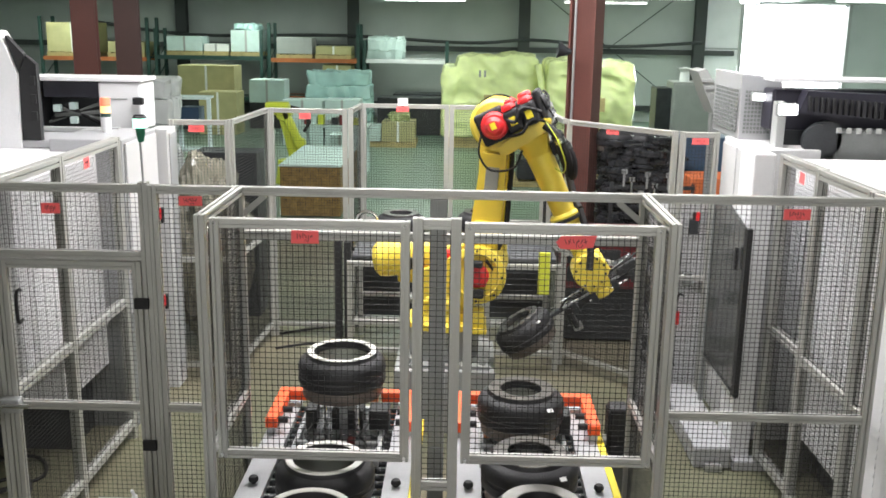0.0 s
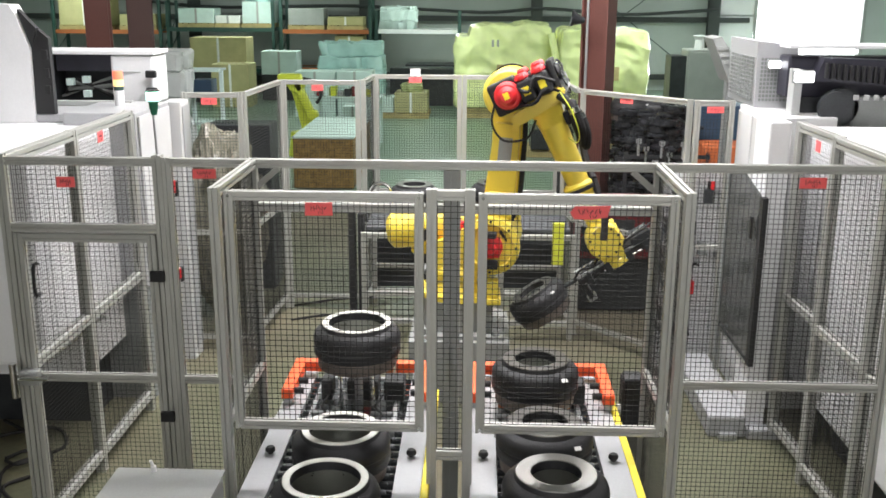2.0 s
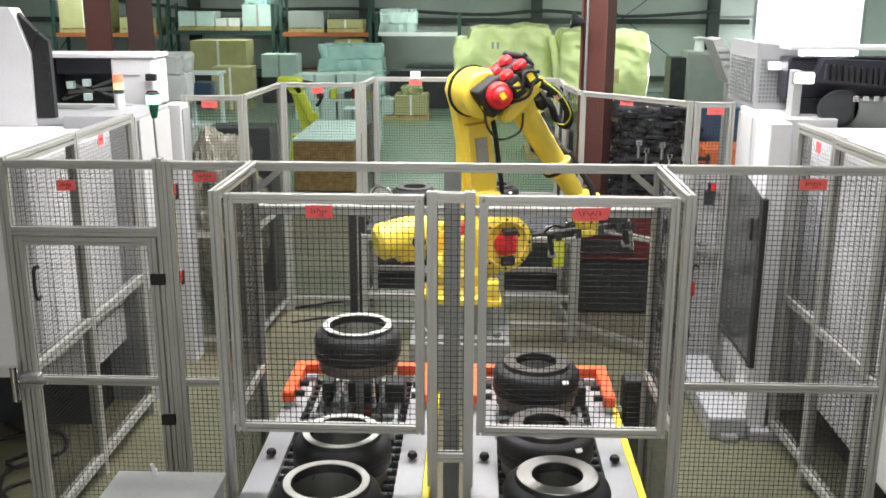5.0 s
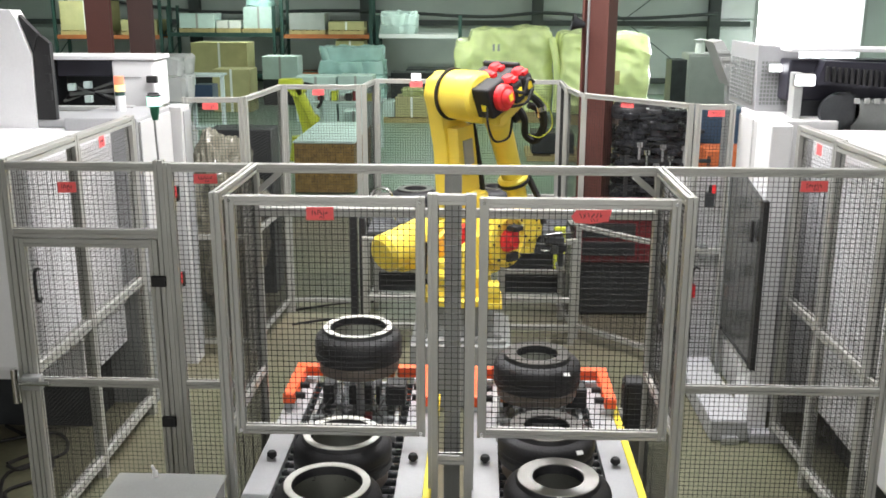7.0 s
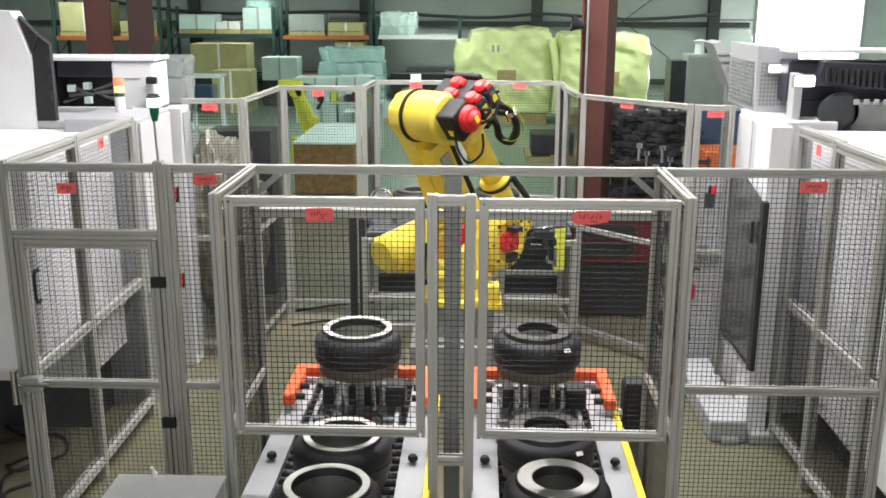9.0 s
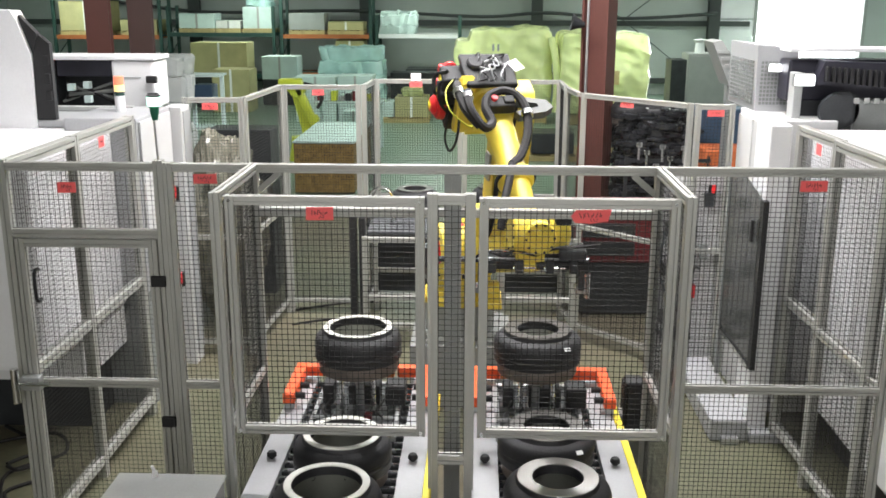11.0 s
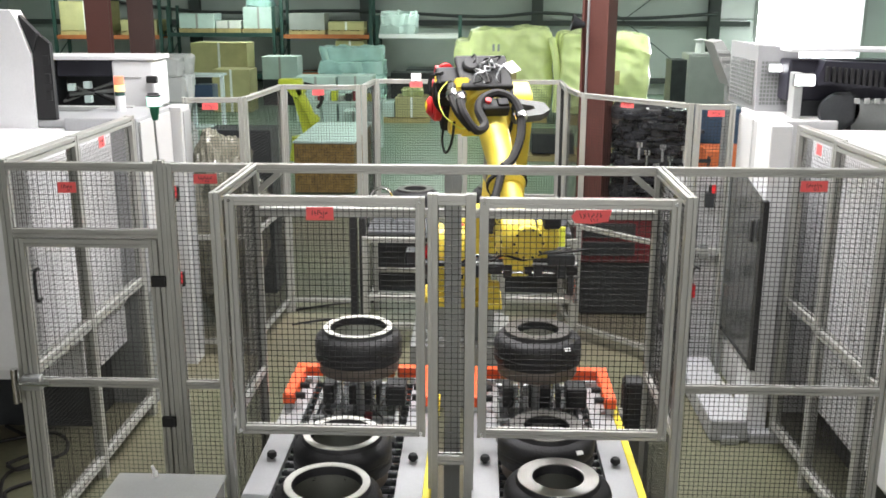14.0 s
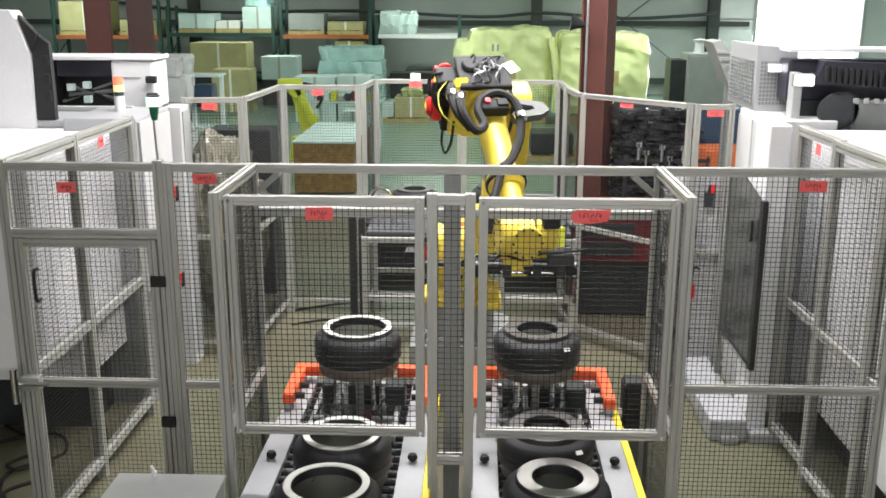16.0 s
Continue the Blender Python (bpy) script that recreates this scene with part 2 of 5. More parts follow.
# ---- building shell ----
X0, X1, Y0, Y1, ZR = -15.0, 15.0, -6.0, 31.0, 6.4
solo("floor", bm_box(B(), X0, X1, Y0, Y1, -0.2, 0), CONC, "worn greenish concrete factory floor with stains", "floor", kind="structure")
# thin slab that carries the painted sheen of the far floor
solo("floor_2", bm_box(B(), X0 + 0.1, X1 - 0.1, 14.2, Y1 - 0.1, 0.0, 0.004), SHEENF, "pale green painted floor of the storage hall", "floor", kind="structure")
solo("ceiling", bm_box(B(), X0, X1, Y0, Y1, ZR, ZR + 0.2), ROOFM, "pale sheet metal roof over the hall", "ceiling", kind="structure")
solo("wall_west", bm_box(B(), X0 - 0.2, X0, Y0, Y1, 0, ZR), WALLM, "grey sheet metal side wall", "wall", kind="structure")
solo("wall_east", bm_box(B(), X1, X1 + 0.2, Y0, Y1, 0, ZR), WALLM, "grey sheet metal side wall", "wall", kind="structure")
BX0, BX1, BZ = 8.55, 11.75, 3.65
bm = B()
bm_box(bm, X0, BX0, Y1, Y1 + 0.2, 0, ZR)
bm_box(bm, BX1, X1, Y1, Y1 + 0.2, 0, ZR)
bm_box(bm, BX0, BX1, Y1, Y1 + 0.2, BZ, ZR)
bm_box(bm, BX0, BX1, Y1, Y1 + 0.2, 0, 0.5)
solo("wall_north", bm, WALLM, "grey insulated metal wall with an open bay", "wall", kind="structure")
solo("wall_south", bm_box(B(), X0, X1, Y0 - 0.2, Y0, 0, ZR), WALLM, "grey sheet metal wall behind the cell", "wall", kind="structure")
solo("backdrop", bm_box(B(), 4, 17, Y1 + 3.0, Y1 + 3.05, -1, 7), OUT, "overexposed daylight outside the open bay", "daylight", kind="structure")
for i, zz in enumerate((0.35, 2.10, 4.3)):
    solo("girt", bm_box(B(), X0, BX0 - 0.25, Y1 - 0.22, Y1 - 0.002, zz, zz + 0.16), GIRT, "dark steel girt along the far wall", "girt", group="wall girts")
for xx in (-8.9, -3.55, 1.75, 7.15):
    bm = B()
    bm_box(bm, xx - 0.17, xx + 0.17, Y1 - 0.50, Y1 - 0.47, 0, ZR)
    bm_box(bm, xx - 0.17, xx + 0.17, Y1 - 0.26, Y1 - 0.23, 0, ZR)
    bm_box(bm, xx - 0.012, xx + 0.012, Y1 - 0.47, Y1 - 0.26, 0, ZR)
    solo("wall_column", bm, GIRT, "dark steel column against the far wall", "column", (xx, Y1 - 0.36, 0), "wall columns")
bm = B()
for x, d in ((1.9, 1), (6.9, -1)):
    bm_cyl(bm, (x, Y1 - 0.3, 4.2), (x + d * 4.7, Y1 - 0.3, 0.6), 0.016, n=6)
solo("wind_bracing", bm, GIRT, "thin crossed steel rods bracing the far wall", "bracing", (4.4, Y1 - 0.3, 2.4))
bm = B()
bm_tube(bm, [(-12, 30.6, 2.9), (-8.5, 30.4, 2.5), (-4, 30.4, 2.55), (0, 30.5, 2.38), (2.0, 30.4, 2.5), (4.5, 30.5, 2.34), (7.2, 30.4, 2.5)], 0.05)
solo("wall_cable", bm, GIRT, "bundle of dark cables draped along the wall", "cable", (0, 30.5, 2.5))
# bright panelled wall beside the open bay
bm = B()
for a, b, c, d in ((7.35, 8.5, 2.34, 4.2), (7.35, 8.5, 0.4, 2.28), (8.62, 8.66, 0.5, 3.6)):
    bm_box(bm, a, b, Y1 - 0.06, Y1 - 0.003, c, d, 0.01)
solo("wall_lining", bm, WHITE, "white insulated lining panels beside the bay", "wall panel", (8, Y1, 2), kind="structure")
bay = thing("door_1", (10.15, Y1, 0), "open roll-up bay door with steel guides", "door")
tagged(bay, kind="structure")
for x in (BX0 - 0.1, BX1):
    part("door_guide", bm_box(B(), x, x + 0.1, Y1 - 0.12, Y1 - 0.002, 0.0, BZ + 0.3), GREYP, bay, at=bay.location)
part("door_roll", bm_cyl(B(), (BX0 - 0.2, Y1 - 0.3, BZ + 0.28), (BX1 + 0.2, Y1 - 0.3, BZ + 0.28), 0.24, n=20), GREYP, bay, at=bay.location)


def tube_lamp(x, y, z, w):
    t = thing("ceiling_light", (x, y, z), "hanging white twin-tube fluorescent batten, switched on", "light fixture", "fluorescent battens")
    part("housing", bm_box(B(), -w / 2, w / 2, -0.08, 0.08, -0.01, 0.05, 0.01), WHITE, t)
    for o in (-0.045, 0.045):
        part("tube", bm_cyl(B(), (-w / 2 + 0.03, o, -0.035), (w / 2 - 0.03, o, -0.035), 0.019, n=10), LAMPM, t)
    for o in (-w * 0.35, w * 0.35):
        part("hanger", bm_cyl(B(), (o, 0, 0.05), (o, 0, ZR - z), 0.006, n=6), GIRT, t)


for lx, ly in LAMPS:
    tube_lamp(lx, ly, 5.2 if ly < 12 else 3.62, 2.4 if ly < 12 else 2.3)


def h_column(x, y, w, mat, label, turn=0):
    bm = B()
    for s in (-1, 1):
        bm_box(bm, -w / 2, w / 2, s * w / 2 - 0.012, s * w / 2 + 0.012, 0, ZR)
    bm_box(bm, -0.008, 0.008, -w / 2 + 0.012, w / 2 - 0.012, 0, ZR)
    ob = part("steel_column", bm, mat)
    ob.matrix_world = pose(x, y, 0, 0, 0, turn)
    tagged(ob, label, "column", "hall columns")
    return ob


h_column(1.27, 10.6, 0.27, BROWN, "brown painted steel H column with a conduit", 62)
h_column(-4.53, 11.6, 0.27, BROWN, "brown painted steel H column", 14)
h_column(-4.30, 12.4, 0.29, BROWND, "dark brown steel H column", 14)
bm = B()
bm_tube(bm, [(1.13, 10.42, 0.1), (1.13, 10.42, 2.5), (1.13, 10.42, 5.5)], 0.014, 6, 3)
solo("conduit", bm, STEEL, "thin grey conduit up the brown column", "conduit", (1.3, 10.4, 0))

# ---- guard fences ----
ZT = 2.23


def wires(bm, p0, p1, z0, z1, pitch=0.0255, th=0.0013):
    """Square wire mesh between two plan points."""
    a, b = Vector((*p0, 0)), Vector((*p1, 0))
    d = b - a
    l = d.length
    d.normalize()
    nrm = Vector((-d.y, d.x, 0))
    q, f = [], []

    def bar(c0, c1, s, u):
        k = len(q)
        for c in (c0, c1):
            for i, j in ((-1, -1), (1, -1), (1, 1), (-1, 1)):
                q.append(c + s * i * th + u * j * th)
        for i in range(4):
            j = (i + 1) % 4
            f.append((k + i, k + j, k + 4 + j, k + 4 + i))
    n = max(1, round(l / pitch))
    for i in range(n + 1):
        c = a + d * (l * i / n)
        bar(c + Vector((0, 0, z0)), c + Vector((0, 0, z1)), d, nrm)
    n = max(1, round((z1 - z0) / pitch))
    for i in range(n + 1):
        z = Vector((0, 0, z0 + (z1 - z0) * i / n))
        bar(a + z, b + z, nrm, Vector((0, 0, 1)))
    vs = [bm.verts.new(v) for v in q]
    for t in f:
        bm.faces.new([vs[i] for i in t])
    return bm


def fence(p0, p1, z0=0.10, z1=ZT, mids=(1.055,), posts=(1, 1), label="", w=0.045, pitch=0.0255, inner=False, wire=True, name="guard_fence", legs=True, th=0.0012):
    """One bay of guarding: posts, rails and wire mesh."""
    a, b = Vector((*p0, 0)), Vector((*p1, 0))
    d = (b - a).normalized()
    t = thing(name, (*((a + b) / 2).xy, 0), label or "aluminium profile guard fence bay with black wire mesh", "fence", "guard fence bays")
    o = t.location
    for k, c in zip(posts, (a, b)):
        if k:
            part("post", bm_prof(B(), c + Vector((0, 0, 0 if legs else z0)), c + Vector((0, 0, z1)), w), ALU, t, at=o)
    h = w / 2
    for z in (z0 + h, *mids, z1 - h):
        part("rail", bm_prof(B(), a + d * h + Vector((0, 0, z)), b - d * h + Vector((0, 0, z)), w - 0.003), ALU, t, at=o)
    if wire:
        levels = [z0 + h, *mids, z1 - h]
        for u, v in zip(levels, levels[1:]):
            part("wire_mesh", wires(B(), (a + d * h).xy, (b - d * h).xy, u + h, v - h, pitch, th), WIRE, t, at=o)["kind"] = "stuff"
    return t


XL, XR, YF, YB, ZB = -1.123, 0.894, 3.993, 4.712, 1.142
# front line
fence((-2.40, YB), (-1.600, YB), z0=1.842, mids=(), posts=(0, 0), label="upper guard panel over the gate, black wire mesh", legs=False, th=0.0009)
for x in (-2.40, -1.600):
    solo("fence_post", bm_prof(B(), (x, YB, 0), (x, YB, ZT + 0.012), 0.05), ALU, "tall grey aluminium profile gate post", "post", (x, YB, 0), "gate posts")
gate = fence((-2.345, YB - 0.004), (-1.655, YB - 0.004), z0=0.12, z1=1.835, mids=(1.045,), label="closed aluminium guard gate with black wire mesh", name="guard_gate", legs=False, th=0.0009)
for z in (1.62, 0.84):
    part("hinge", bm_box(B(), -1.668, -1.595, YB - 0.052, YB - 0.027, z - 0.028, z + 0.028, 0.004), BLACK, gate, "black plastic hinge", at=gate.location)
bm = B()
bm_tube(bm, [(-2.25, YB - 0.04, 1.68), (-2.25, YB - 0.09, 1.67), (-2.25, YB - 0.09, 1.53), (-2.25, YB - 0.04, 1.52)], 0.009)
part("handle", bm, BLACK, gate, "black bow handle", at=gate.location)
latch = part("latch", bm_box(B(), -2.39, -2.29, YB - 0.085, YB - 0.03, 1.02, 1.10, 0.006), STEEL, gate, "shiny steel gate latch", at=gate.location)
bm = B()
bm_cyl(bm, (-2.42, YB - 0.1, 1.07), (-2.23, YB - 0.1, 1.07), 0.013)
bm_cyl(bm, (-2.40, YB - 0.12, 0.97), (-2.40, YB - 0.12, 1.16), 0.02)
part("latch_bolt", bm, CHROME, latch, at=gate.location)
fence((-1.552, YB - 0.003), (XL, YB - 0.003), z0=0.10, mids=(1.045,), posts=(1, 0))
fence((XR, YB), (2.10, YB), z0=0.10, mids=(1.065,), posts=(0, 1))
# cage that juts out over the conveyors
cage = thing("conveyor_cage", ((XL + XR) / 2, YF, 0), "aluminium profile cage with black wire mesh over the conveyors", "cage")
co = cage.location
for x in (XL, XR):
    for y in (YF, YB):
        part("post", bm_prof(B(), (x, y, 0), (x, y, ZT), 0.045), ALU, cage, at=co)
    part("rail", bm_prof(B(), (x, YF + 0.0225, ZT - 0.0225), (x, YB - 0.0225, ZT - 0.0225), 0.043), ALU, cage, at=co)
    part("rail", bm_prof(B(), (x, YF + 0.0225, ZB), (x, YB - 0.0225, ZB), 0.043), ALU, cage, at=co)
    part("rail", bm_prof(B(), (x, YF + 0.0225, 0.12), (x, YB - 0.0225, 0.12), 0.043), ALU, cage, at=co)
    for u, v in ((0.145, ZB - 0.023), (ZB + 0.023, ZT - 0.046)):
        part("wire_mesh", wires(B(), (x, YF + 0.0225), (x, YB - 0.0225), u, v), WIRE, cage, at=co)["kind"] = "stuff"
part("rail", bm_prof(B(), (XL + 0.0225, YB, ZT - 0.0225), (XR - 0.0225, YB, ZT - 0.0225), 0.043), ALU, cage, at=co)
part("rail", bm_prof(B(), (XL + 0.0225, YB + 0.01, 1.985), (XR - 0.0225, YB + 0.01, 1.985), 0.043), ALU, cage, at=co)
part("rear_post", bm_prof(B(), (-0.125, YB + 0.012, 0), (-0.125, YB + 0.012, ZT - 0.046), 0.085), GREYP, cage, "grey rear post", at=co)
for x in (-0.192, -0.030):
    part("centre_post", bm_prof(B(), (x, YF, 0), (x, YF, ZT + 0.004), 0.045), ALU, cage, at=co)
for z in (1.005, ZT - 0.0225):
    part("rail", bm_prof(B(), (-0.1695, YF, z), (-0.0525, YF, z), 0.043), ALU, cage, at=co)
part("wire_mesh", wires(B(), (-0.168, YF), (-0.054, YF), 1.03, ZT - 0.046), WIRE, cage, at=co)["kind"] = "stuff"
for x in (XL, XR):
    s = 1 if x < 0 else -1
    part("brace", bm_prof(B(), (x + s * 0.02, YB, 2.09), (x + s * 0.13, YB, ZT - 0.046), 0.03), ALU, cage, at=co)
for x0, x1 in ((-1.078, -0.226), (0.006, 0.849)):
    d = thing("guard_door", ((x0 + x1) / 2, YF - 0.006, ZB - 0.02), "framed guard door of black wire mesh in the cage front", "guard door", "cage doors")
    o = d.location
    for x in (x0 + 0.02, x1 - 0.02):
        part("stile", bm_prof(B(), (x, YF - 0.006, ZB - 0.02), (x, YF - 0.006, ZT - 0.012), 0.040), ALU, d, at=o)
    for z in (ZB, ZT - 0.032):
        part("frame_rail", bm_prof(B(), (x0 + 0.04, YF - 0.006, z), (x1 - 0.04, YF - 0.006, z), 0.040), ALU, d, at=o)
    part("wire_mesh", wires(B(), (x0 + 0.04, YF - 0.006), (x1 - 0.04, YF - 0.006), ZB + 0.02, ZT - 0.052), WIRE, d, at=o)["kind"] = "stuff"
    for x in (x0 + 0.02, x1 - 0.02):
        for z in (ZB, ZT - 0.03):
            part("bolt", bm_cyl(B(), (x, YF - 0.027, z), (x, YF - 0.034, z), 0.008, n=8), CHROME, d, at=o)
# sides and back of the cell
for y0, y1 in ((YB, 5.62), (5.62, 6.58)):
    fence((-2.42, y0), (-2.42, y1), posts=(0, 1), w=0.06, th=0.0008)
fence((-1.93, 7.90), (-1.86, 9.00), posts=(1, 1))
fence((-2.40, 7.82), (-1.95, 7.86), posts=(1, 1))
fence((-1.82, 9.02), (-1.13, 9.02), posts=(1, 1))
fence((-1.08, 9.06), (-1.05, 9.64), posts=(1, 1))
fence((-1.02, 9.68), (-0.19, 9.68), posts=(1, 1))
fence((-0.14, 9.68), (0.79, 9.68), posts=(1, 1))
fence((0.80, 9.62), (0.80, 8.95), posts=(0, 1))
fence((0.81, 8.90), (0.87, 8.42), posts=(1, 0))
fence((0.90, 8.38), (1.65, 7.62), posts=(1, 1))
fence((1.70, 7.57), (1.96, 7.57), posts=(1, 1))
for y0, y1 in ((6.32, 5.66), (5.66, 4.90), (4.90, YB + 0.03)):
    fence((2.10, y0), (2.13, y1), posts=(1, 0), w=0.06, th=0.0008)


def tag(x, y, z, w=0.118, h=0.058, lean=0, turn=0, shape=0):
    t = thing("warning_tag", (x, y, z), "fluorescent red paper tag wired to the guarding", "tag", "red tags")
    t.matrix_world = pose(x, y, z, 0, lean, turn)
    if shape:
        outline = [(-0.5 * w, 0), (-0.38 * w, 0.42 * h), (0.5 * w, 0.5 * h), (0.42 * w, -0.32 * h), (0, -0.5 * h), (-0.4 * w, -0.45 * h)]
    else:
        outline = [(-0.5 * w, -0.5 * h), (0.5 * w, -0.47 * h), (0.49 * w, 0.5 * h), (-0.49 * w, 0.47 * h)]
    part("card", bm_prism(B(), outline, "y", -0.001, 0.001), TAG, t)
    bm = B()
    rnd = random.Random(int(abs(x * 1000 + z * 10)))
    for k in range(6):
        u = (-0.27 + 0.10 * k) * w
        bm_box(bm, -0.0012, 0.0012, -0.0026, -0.0014, -rnd.uniform(0.10, 0.22) * h, rnd.uniform(0.12, 0.24) * h, 0, pose(u, 0, 0.06 * h, 0, rnd.uniform(-35, 35), 0))
        if k % 2:
            bm_box(bm, -0.045 * w, 0.045 * w, -0.0026, -0.0014, -0.001, 0.001, 0, pose(u, 0, 0.06 * h, 0, rnd.uniform(-50, 50), 0))
    for k in range(3):
        bm_box(bm, -0.001, 0.001, -0.0026, -0.0014, -0.10 * h, 0.10 * h, 0, pose((0.0 + 0.07 * k) * w, 0, -0.26 * h, 0, rnd.uniform(-50, 50), 0))
    part("handwriting", bm, INK, t)


tag(-0.67, YF - 0.032, 2.147)
tag(0.475, YF - 0.034, 2.147, 0.170, 0.062, shape=1)
tag(-2.065, YB - 0.03, 2.105, 0.095, 0.055)
tag(-1.36, YB - 0.03, 2.155, 0.118, 0.050)
tag(1.635, YB - 0.03, 2.145, 0.132, 0.056)
tag(-0.63, 9.65, 2.18, 0.125, 0.055)
tag(0.40, 9.65, 2.18, 0.13, 0.05)
tag(-1.50, 8.99, 2.16, 0.11, 0.055)
tag(-2.19, 7.80, 2.16, 0.13, 0.055)
tag(1.22, 8.04, 2.17, 0.13, 0.05, 0, -45)
tag(1.83, 7.54, 2.16, 0.13, 0.05)
tag(-2.385, 5.98, 2.14, 0.09, 0.07, 0, 90)
tag(2.085, 5.95, 2.13, 0.09, 0.07, 0, 90)


# ---- brake drums ----
def drum(x, y, z, kind, name="brake_drum"):
    """A drum standing open end down; z is the height of its ring face."""
    t = thing(name, (x, y, z - 0.232), "dark cast iron brake drum with a bright machined ring", "brake drum", "brake drums")
    r0, r1 = (0.147, 0.181) if kind == "wide" else (0.107, 0.173)
    body = [(0.188, 0.19), (r0 - 0.001, 0.19), (r0 + 0.003, 0.228), (r1 - 0.001, 0.228), (r1 + 0.006, 0.210), (0.206, 0.198), (0.222, 0.182), (0.229, 0.160), (0.229, 0.132), (0.2245, 0.127), (0.2245, 0.114), (0.229, 0.109), (0.229, 0.080), (0.224, 0.066), (0.208, 0.060), (0.188, 0.060), (0.188, 0.19)]
    ring = [(r0, 0.2285), (r0 + 0.003, 0.232), (r1 - 0.002, 0.232), (r1, 0.2285), (r0, 0.2285)]
    rm = {"wide": RINGW, "narrow": RING, "dull": RINGDARK}[kind]
    part("body", bm_lathe(B(), body, 56), CAST, t, smooth=True)
    part("ring", bm_lathe(B(), ring, 56), rm, t, "bright machined hub ring", smooth=True)
    part("bore", bm_lathe(B(), [(0.1875, 0.001), (0.1875, 0.186), (0.1865, 0.186), (0.1865, 0.001), (0.1875, 0.001)], 56), BORE, t, "machined grey bore", smooth=True)
    part("open_rim", bm_lathe(B(), [(0.189, 0.0), (0.206, 0.0), (0.209, 0.006), (0.209, 0.050), (0.205, 0.0595), (0.189, 0.0595), (0.189, 0.0)], 56), RIM, t, "bare grey-brown rim", smooth=True)
    lbl = bm_box(B(), -0.016, 0.016, -0.010, 0.010, -0.001, 0.002, m=pose(0.095 if kind == "wide" else 0.14, -0.180, 0.182, 38, 0, 24))
    part("sticker", lbl, PAPER, t, "small white sticker")
    return t


for x, y, k in ((-0.615, 3.607, "wide"), (-0.617, 4.085, "wide"), (-0.612, 3.13, "wide"), (0.350, 3.700, "narrow"), (0.335, 4.200, "dull"), (0.352, 3.20, "narrow")):
    drum(x, y, 1.082, k)
drum(-0.622, 4.767, 1.363, "wide")
lifted = drum(0.320, 4.780, 1.17, "dull")


# ---- conveyors ----
def conveyor(x0, x1, stripe, label):
    """Roller conveyor between the outer edges x0 and x1."""
    t = thing("roller_conveyor", ((x0 + x1) / 2, 3.6, 0), label, "conveyor", "conveyors")
    o = t.location
    za, ya, yb, w = 0.862, 1.9, 5.30, 0.125
    for s, x in ((1, x0), (-1, x1)):
        u, v = sorted((x, x + s * w))
        bm = B()
        bm_box(bm, u, v, ya, yb, za - 0.004, za)
        bm_box(bm, u, u + 0.004, ya, yb, za - 0.13, za - 0.004)
        bm_box(bm, v - 0.004, v, ya, yb, za - 0.13, za - 0.004)
        r = part("side_rail", bm, RAILP, t, "pale grey steel side rail", at=o)
        for y in (2.7, 3.47, 4.24):
            kx = (u + v) / 2
            k = part("knob", bm_lathe(B(), [(0, 0.038), (0.018, 0.036), (0.024, 0.026), (0.024, 0.014), (0.014, 0.008), (0.012, 0)], 14, Matrix.Translation((kx, y, za))), BLACK, r, "black star knob", smooth=True, at=o)
        for y in (3.42, 3.66):
            kx = (u + v) / 2 - 0.005
            if s < 0 or x > -0.5:
                y -= 0.02
            sg = part("warning_label", bm_box(B(), kx - 0.032, kx + 0.032, y - 0.075, y + 0.075, za + 0.0003, za + 0.0012), PAPER, r, "white pictogram safety label", at=o)
            bm = B()
            bm_box(bm, kx - 0.028, kx + 0.028, y + 0.012, y + 0.068, za + 0.0014, za + 0.002)
            part("pictogram", bm, PINK if y > 3.5 else INK, sg, at=o)
            bm = B()
            for q in range(4):
                bm_box(bm, kx - 0.026, kx + 0.022 - 0.01 * (q % 2), y - 0.008 - 0.016 * q, y - 0.002 - 0.016 * q, za + 0.0014, za + 0.002)
            part("print", bm, INK, sg, at=o)
    if stripe:
        part("edge_stripe", bm_box(B(), x1 + 0.002, x1 + 0.038, ya, yb - 0.25, za - 0.05, za + 0.002, 0.003), SAFE, t, "safety yellow edge strip", at=o)
    y = ya + 0.05
    while y < yb - 0.05:
        part("roller", bm_cyl(B(), (x0 + w + 0.004, y, za - 0.040), (x1 - w - 0.004, y, za - 0.040), 0.026, n=12), DARKM, t, at=o)
        y += 0.0762
    for s, x in ((1, x0 + w + 0.004), (-1, x1 - w - 0.004)):
        bm = B()
        y = ya + 0.03
        while y < yb - 0.05:
            bm_box(bm, x, x + s * 0.026, y, y + 0.012, za - 0.02, za - 0.008)
            y += 0.0762
        part("guide_comb", bm, CHROME, t, "bright steel guide clips", at=o)["kind"] = "stuff"
    part("drip_tray", bm_box(B(), x0 + 0.03, x1 - 0.03, ya, yb, za - 0.20, za - 0.17), DARKM, t, at=o)
    for x in (x0 + 0.04, x1 - 0.04):
        for y in (2.1, 3.5, 5.1):
            part("leg", bm_box(B(), x - 0.03, x + 0.03, y - 0.03, y + 0.03, 0, za - 0.131), RAILP, t, at=o)
    return t


conveyor(-1.050, -0.238, True, "grey roller conveyor with side rails and a yellow edge strip")
conveyor(-0.015, 0.735, True, "grey roller conveyor with side rails and a yellow edge strip")


